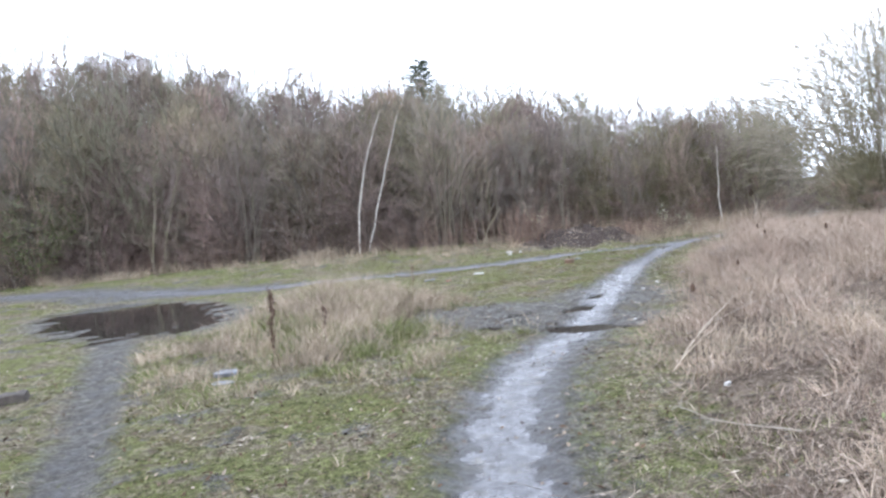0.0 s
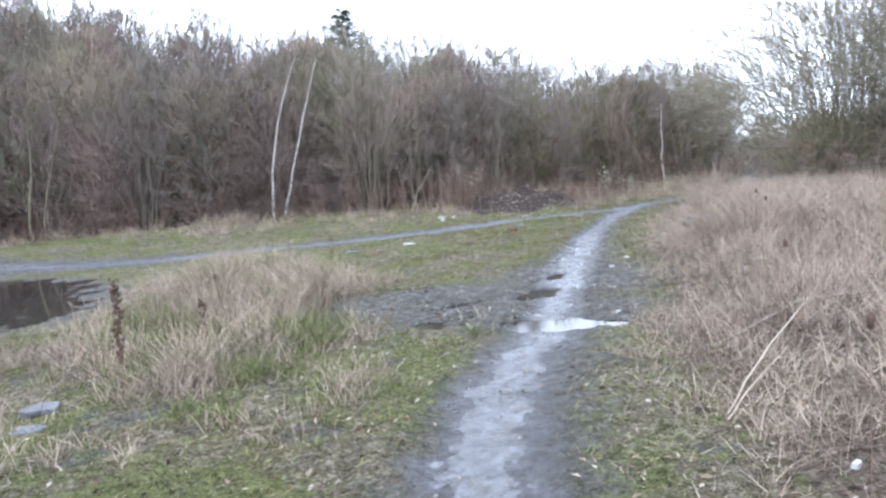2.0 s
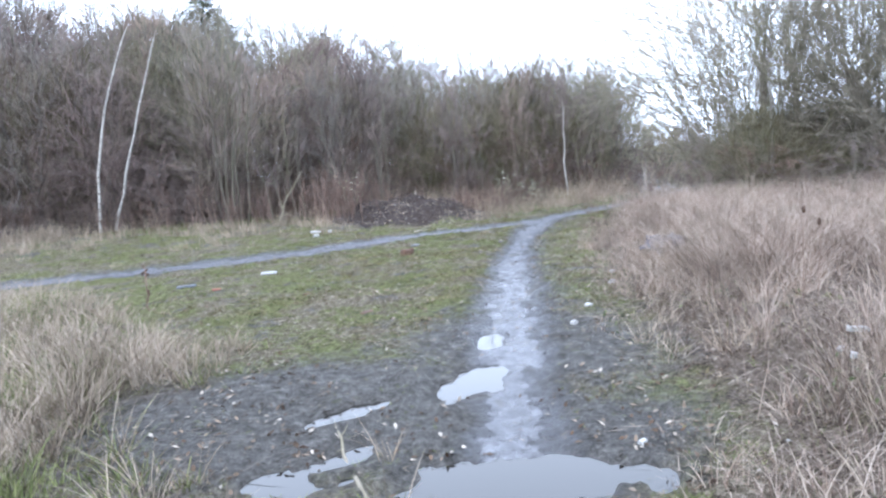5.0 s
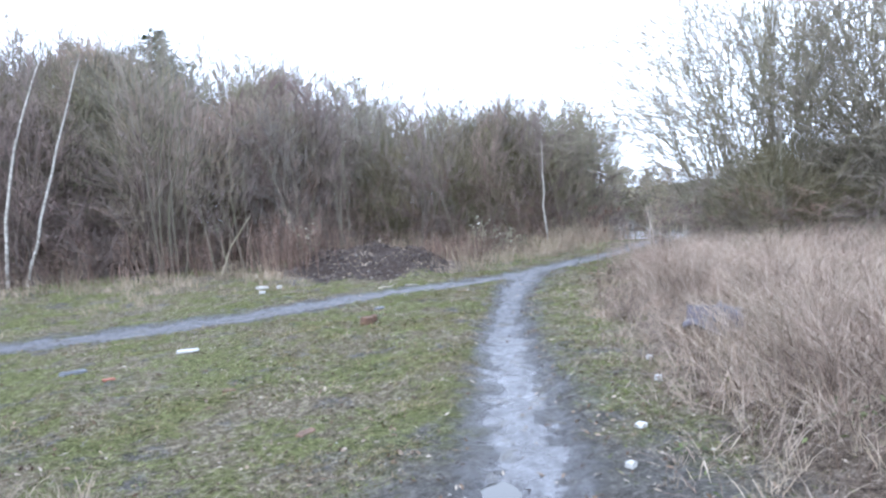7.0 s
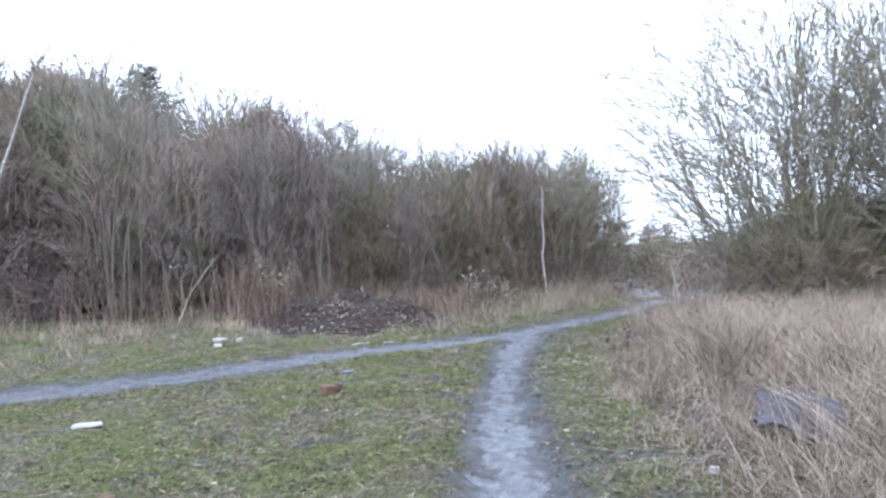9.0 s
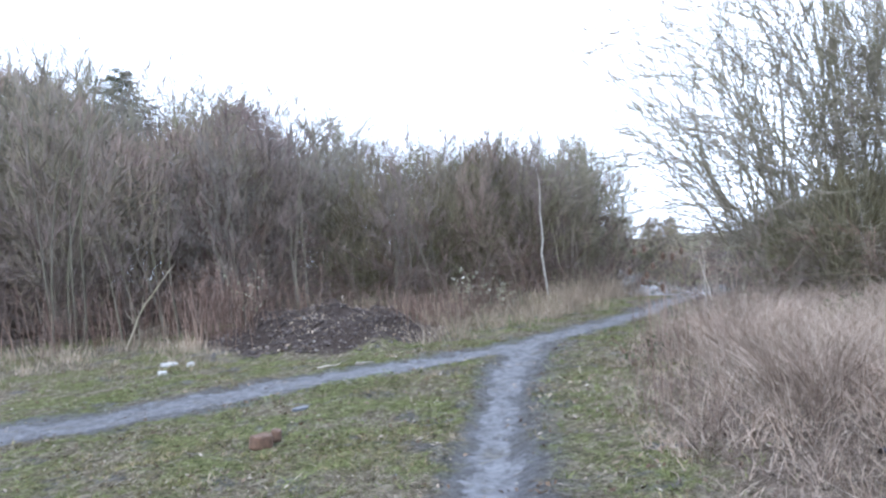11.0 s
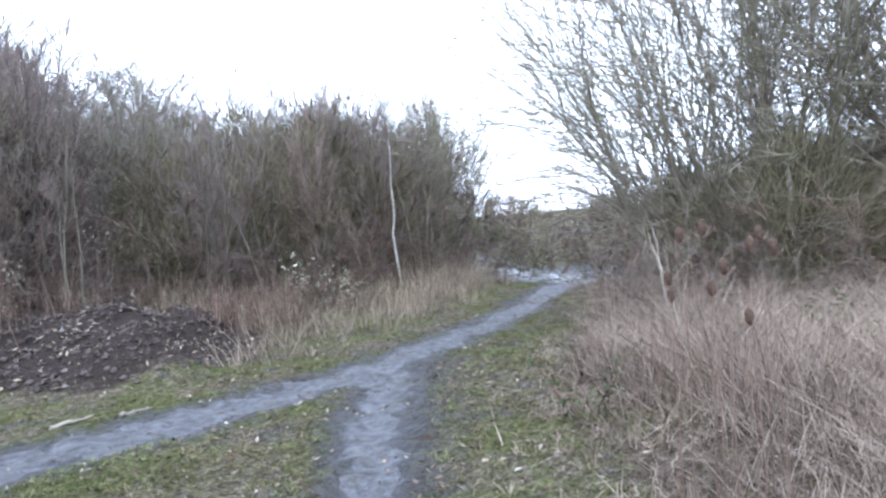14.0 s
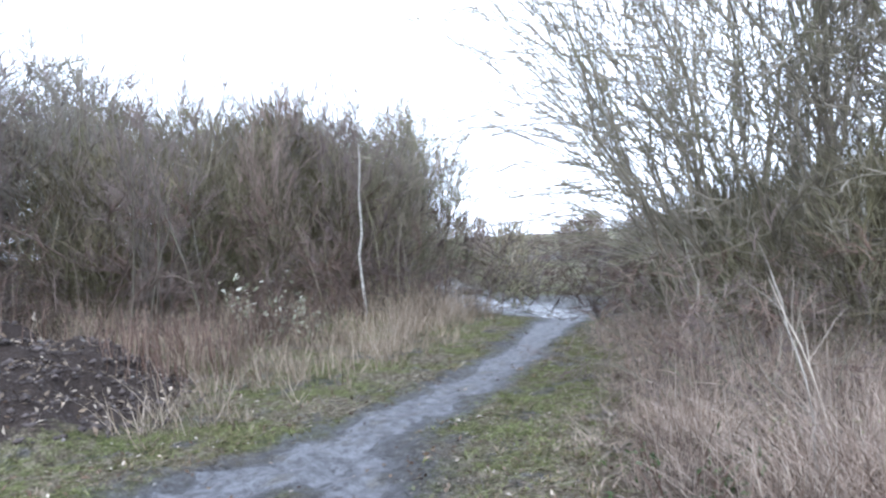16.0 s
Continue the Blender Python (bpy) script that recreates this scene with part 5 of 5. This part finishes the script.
    stuff("fallen_twigs", [tubes(t, 0.003 * np.ones((n, 1)) * np.array([1, .8, .4])[None], 3)], M_TWIG, "short broken twigs lying on the turf", "twigs")


build_litter()


# ---- single things ----
def crooked(name, points, radius, material, label, category, spurs=0, seed=1):
    """A dead stick or branch through a few points, with side spurs."""
    rng = np.random.default_rng(seed)
    p = np.array(points, float)
    k = 9
    f = np.linspace(0, len(p) - 1, k)
    path = np.stack([np.interp(f, np.arange(len(p)), p[:, i]) for i in range(3)], 1)
    path[1:-1] += rng.normal(0, radius * 0.5, (k - 2, 3))
    s, sr = path[None], radius * np.linspace(1, 0.45, k)[None]
    pieces = [tubes(s, sr, 7)]
    if spurs:
        at, d, _ = sample(s, sr, np.zeros(spurs, int), rng.uniform(0.15, 0.98, spurs))
        length = np.linalg.norm(p[-1] - p[0]) * rng.uniform(0.12, 0.4, spurs)
        pieces.append(tubes(shoots(rng, at, unit(d + 0.55 * rng.normal(0, 1, (spurs, 3))), length, 4, 0.12, 0.03), radius * 0.45 * np.ones((spurs, 1)) * np.linspace(1, .3, 4)[None], 4))
    return tagged(new(name, fast_mesh(name, *joined(pieces), material, True)), label, category)


def z_at(x, y, up):
    return (x, y, ground_at(x, y) + up)


crooked("dead_branch", [z_at(2.86, 5.9, -0.02), (3.26, 5.98, 0.27), (3.66, 6.07, 0.52)], 0.007, M_DEAD, "bleached dry stalk leaning out of the bank", "dead branch", 2, 2)
crooked("dead_branch", [z_at(2.8, 5.82, -0.02), (3.05, 5.86, 0.12), (3.28, 5.9, 0.24)], 0.006, M_DEAD, "short bleached stalk leaning out of the bank", "dead branch", 1, 3)
crooked("dead_branch", [z_at(11.06, 17.3, -0.03), (11.12, 17.34, 0.6), (11.34, 17.52, 0.9), (11.5, 17.66, 1.22)], 0.0085, M_DEAD, "pale bleached dead branch leaning from the shrubs", "dead branch", 4, 4)
crooked("dead_branch", [z_at(11.05, 17.15, -0.03), (11.22, 17.36, 0.66), (11.33, 17.6, 1.15)], 0.007, M_DEAD, "thin bleached dead branch leaning from the shrubs", "dead branch", 5, 21)
crooked("fallen_branch", [z_at(2.42, 9.22, 0.015), z_at(2.5, 9.85, 0.02), z_at(2.61, 10.49, 0.015)], 0.016, M_PALE_BARK, "bare pale branch lying across the mud", "branch", 2, 6)
crooked("wooden_stake", [z_at(10.5, 27.85, -0.1), (10.65, 27.9, ground_at(10.65, 27.9) + 0.55)], 0.045, M_DEAD, "short pale wooden stake standing behind the spoil heap", "stake", 0, 7)
crooked("dead_branch", [z_at(5.6, 25.9, -0.03), (6.0, 26.2, 0.9), (6.7, 26.5, 1.7)], 0.022, M_PALE_BARK, "thin pale leaning branch at the wood's foot", "dead branch", 5, 8)
crooked("dead_branch", [z_at(3.6, 7.0, 0.02), (4.3, 6.9, 0.25), (4.9, 6.6, 0.3)], 0.008, M_DEAD, "bleached dry stalk lying on the bank", "dead branch", 3, 9)
crooked("fallen_branch", [z_at(7.6, 20.95, 0.02), z_at(8.0, 21.1, 0.03)], 0.02, M_DEAD, "short pale branch lying beside the track", "branch", 1, 10)
crooked("fallen_branch", [z_at(8.1, 20.8, 0.02), z_at(8.45, 20.95, 0.03)], 0.024, M_DEAD, "short pale branch lying beside the track", "branch", 1, 11)
crooked("fallen_branch", [z_at(2.55, 3.7, 0.04), z_at(2.35, 4.3, 0.05), z_at(2.3, 4.8, 0.03)], 0.006, M_DEAD, "thin dry stalk lying on flattened grass", "branch", 2, 12)


def seed_stem(x, y, tall, lean, seed, n=150):
    """A dead dock: a brown stem set with knobbly seed clusters."""
    rng = np.random.default_rng(seed)
    root = tagged(new("dock_plant"), "dead brown dock stem set with seed clusters", "weed")
    s = np.stack([np.linspace(0, lean, 7) + rng.normal(0, 0.01, 7), rng.normal(0, 0.01, 7), np.linspace(-0.04, tall, 7)], 1)[None]
    sr = 0.011 * np.linspace(1, 0.5, 7)[None]
    part("stem", fast_mesh("stem", *tubes(s, sr, 6), M_STALK, True), M_STALK, root)
    at, _, _ = sample(s, sr, np.zeros(n, int), rng.uniform(0.25, 1.0, n))
    part("seed_head", fast_mesh("seed_head", *pebbles(rng, at + rng.normal(0, 0.018, (n, 3)), rng.uniform(0.008, 0.02, n), 1.3), M_TEASEL), M_TEASEL, root)
    stand(root, x, y)


seed_stem(-0.8, 8.93, 0.88, 0.05, 1)
seed_stem(-0.15, 9.7, 0.55, 0.0, 2, 45)
seed_stem(1.75, 15.7, 0.62, 0.02, 3, 30)


def build_teasel(x, y, top, seed):
    """A dead teasel: a prickly stem with an egg-shaped head and curved bracts."""
    rng = np.random.default_rng(seed)
    root = tagged(new("teasel"), "dead teasel with a brown spiny egg-shaped head", "teasel", "teasels on the bank")
    tall = top - ground_at(x, y)
    s = np.stack([np.linspace(0, 0.03, 6), rng.normal(0, 0.006, 6), np.linspace(-0.04, tall - 0.03, 6)], 1)
    s[-1, 1] = 0.0
    part("stem", fast_mesh("stem", *tubes(s[None], 0.0026 * np.linspace(1, 0.7, 6)[None], 5), M_STALK), M_STALK, root)
    bm = bmesh.new()
    bmesh.ops.create_uvsphere(bm, u_segments=12, v_segments=9, radius=1.0)
    for v in bm.verts:
        v.co = Vector((v.co.x * 0.0155, v.co.y * 0.0155, v.co.z * 0.029)) * (1 + 0.09 * rng.uniform(-1, 1)) + Vector((0.03, 0, tall))
    part("head", bm, M_TEASEL, root, "brown spiny seed head")
    n = 7
    turn = np.arange(n) * 6.28 / n + rng.uniform(0, 1)
    way = np.stack([np.cos(turn), np.sin(turn), np.full(n, 0.1)], 1)
    b = shoots(rng, np.tile(np.array([[0.03, 0, tall - 0.034]]), (n, 1)), way, rng.uniform(0.04, 0.08, n), 4, 0.05, 0.35)
    part("bract", fast_mesh("bract", *tubes(b, 0.0016 * np.ones((n, 1)) * np.array([1, .9, .7, .3])[None], 3), M_STALK), M_STALK, root)
    stand(root, x, y)


for i, (x, y, top) in enumerate(((8.5, 15.7, 1.25), (8.53, 15.63, 1.27), (8.55, 15.57, 1.13), (8.58, 15.49, 1.2), (8.62, 15.43, 1.19), (8.47, 15.74, 1.1), (8.51, 15.6, 1.06), (8.56, 15.5, 0.96), (2.24, 4.3, 0.87),
                                 (4.16, 6.91, 0.69), (4.87, 6.46, 1.0), (6.44, 10.04, 0.84), (6.5, 9.95, 0.74), (8.75, 15.9, 1.0), (8.9, 15.6, 1.22))):
    build_teasel(x, y, top, 60 + i)


def slab(name, x, y, sx, sy, sz, turn, material, label, category, tilt=4.0, lift=0.0, seed=1):
    """A chipped flat piece with uneven rim and rounded edges."""
    rng = random.Random(seed)
    bm = bmesh.new()
    n = 11
    ring = []
    for i in range(n):
        a = 2 * math.pi * i / n
        r = 1 / max(abs(math.cos(a)), abs(math.sin(a))) ** 0.8 * rng.uniform(0.85, 1.05)
        ring.append(bm.verts.new((0.5 * sx * r * math.cos(a), 0.5 * sy * r * math.sin(a), rng.uniform(0, 0.25) * sz)))
    face = bm.faces.new(ring)
    made = bmesh.ops.extrude_face_region(bm, geom=[face])
    for v in made["geom"]:
        if isinstance(v, bmesh.types.BMVert):
            v.co.z += sz * rng.uniform(0.85, 1.15)
            v.co.x *= 0.93
            v.co.y *= 0.93
    bmesh.ops.recalc_face_normals(bm, faces=bm.faces)
    bmesh.ops.bevel(bm, geom=bm.edges[:], offset=min(sx, sy, sz) * 0.12, segments=1, affect="EDGES")
    mesh = bpy.data.meshes.new(name)
    bm.to_mesh(mesh)
    bm.free()
    mesh.materials.append(material)
    ob = tagged(new(name, mesh), label, category)
    ob.matrix_basis = pose(x, y, ground_at(x, y) - 0.006 + lift, tilt, tilt * 0.5, turn)
    return ob


slab("slate_piece", -1.3, 8.42, 0.3, 0.2, 0.045, 20, M_SLATE, "broken blue-grey slate lying on the grass", "slate", 6, 0, 1)
slab("slate_piece", -1.28, 7.98, 0.27, 0.17, 0.03, -8, M_SLATE, "smaller flat blue-grey slate sunk in the grass", "slate", 2, 0, 2)
slab("slate_piece", 2.36, 17.39, 0.3, 0.16, 0.03, 10, M_SLATE, "dark grey slate lying in the turf", "slate", 3, 0, 3)
slab("slate_piece", 6.62, 18.57, 0.2, 0.1, 0.03, 25, M_SLATE, "small dark slate lying in the turf", "slate", 3, 0, 4)
slab("rubble_block", -3.5, 8.3, 0.3, 0.25, 0.1, 0, M_SPOIL, "dark clod of earth beside the narrow path", "clod", 5, 0, 5)
slab("litter_tray", 3.6, 17.46, 0.28, 0.12, 0.025, 8, M_WHITE, "flattened dirty white plastic tray on the grass", "litter", 3, 0.01, 6)
slab("litter_sheet", 6.05, 23.75, 0.3, 0.2, 0.05, 30, M_WHITE, "crumpled white plastic thrown beside the track", "litter", 8, 0, 7)
slab("litter_sheet", 6.32, 23.3, 0.15, 0.12, 0.06, 70, M_WHITE, "small crumpled white plastic beside the track", "litter", 6, 0, 8)
slab("litter_sheet", 5.85, 22.9, 0.15, 0.1, 0.05, 0, M_WHITE, "small scrap of white plastic beside the track", "litter", 6, 0, 9)
slab("white_stone", 5.62, 11.82, 0.1, 0.07, 0.03, 15, M_WHITE, "whitish flat stone at the edge of the mud", "stone", 4, 0, 10)
slab("white_stone", 6.45, 12.5, 0.1, 0.07, 0.04, 40, M_WHITE, "whitish lump half hidden in the grass", "stone", 4, 0, 11)
slab("white_stone", 6.92, 13.08, 0.08, 0.06, 0.04, 70, M_WHITE, "whitish lump half hidden in the grass", "stone", 4, 0, 12)
slab("white_stone", 3.96, 9.1, 0.06, 0.04, 0.02, 15, M_WHITE, "small pale pebble on the mud", "stone", 4, 0, 13)
slab("white_stone", 5.16, 11.42, 0.08, 0.06, 0.03, 15, M_WHITE, "small pale pebble on the mud", "stone", 4, 0, 14)
slab("litter_bottle_scrap", 5.64, 9.02, 0.14, 0.045, 0.03, -30, M_WHITE, "white plastic scrap lying in dry grass", "litter", 8, 0.1, 15)
slab("litter_bottle_scrap", 5.45, 9.0, 0.05, 0.04, 0.03, 10, M_WHITE, "white plastic scrap lying in dry grass", "litter", 8, 0.08, 16)
slab("litter_bottle_scrap", 5.32, 8.82, 0.06, 0.04, 0.03, 50, M_WHITE, "white plastic scrap lying in dry grass", "litter", 8, 0.08, 17)
slab("litter_bottle_scrap", 2.82, 4.94, 0.08, 0.035, 0.025, 30, M_WHITE, "white plastic scrap lying in flattened grass", "litter", 10, 0.04, 18)
slab("red_scrap", 2.68, 16.55, 0.14, 0.07, 0.02, 10, M_RED, "faded red plastic scrap on the turf", "litter", 5, 0, 19)
slab("bark_piece", 3.8, 13.25, 0.2, 0.08, 0.02, 35, M_RUST, "brown piece of bark lying on the turf", "bark", 5, 0, 20)
slab("bark_piece", 3.63, 15.1, 0.13, 0.06, 0.02, -20, M_RUST, "brown piece of bark lying on the turf", "bark", 5, 0, 21)
slab("earth_clod", 5.9, 17.3, 0.2, 0.13, 0.1, 20, M_RUST, "rust-brown lump of earth and leaves on the turf", "clod", 8, 0, 22)
slab("earth_clod", 6.05, 17.42, 0.13, 0.09, 0.08, 60, M_RUST, "rust-brown lump of earth on the turf", "clod", 8, 0, 23)


def build_sheet(x, y, turn):
    """A crumpled sheet of plastic caught in the grass."""
    n = 16
    gx, gy = np.meshgrid(np.linspace(-0.36, 0.36, n), np.linspace(-0.22, 0.22, n))
    gz = 0.06 + 0.07 * wobble(gx * 5, gy * 5, 1.0, 95) - 0.25 * (gx ** 2 + gy ** 2)
    top = np.stack([gx, gy + 0.04 * wobble(gx * 4, gy * 4, 1.0, 96), gz], 2).reshape(-1, 3)
    verts = np.concatenate([top, top - np.array([0, 0, 0.008])])
    i = (np.arange(n - 1)[:, None] * n + np.arange(n - 1)[None]).ravel()
    upper = np.concatenate([np.stack([i, i + 1, i + n + 1], 1), np.stack([i, i + n + 1, i + n], 1)])
    mesh = fast_mesh("plastic_sheet", verts, np.concatenate([upper, upper[:, ::-1] + n * n]), M_SHEET, True)
    ob = tagged(new("plastic_sheet", mesh), "crumpled faded lilac-grey sheet caught in dry grass", "litter")
    ob.matrix_basis = pose(x, y, ground_at(x, y) + 0.07, 0, 0, turn) @ Matrix.Diagonal((1.25, 1.25, 1.4, 1))


build_sheet(7.84, 13.12, 35)
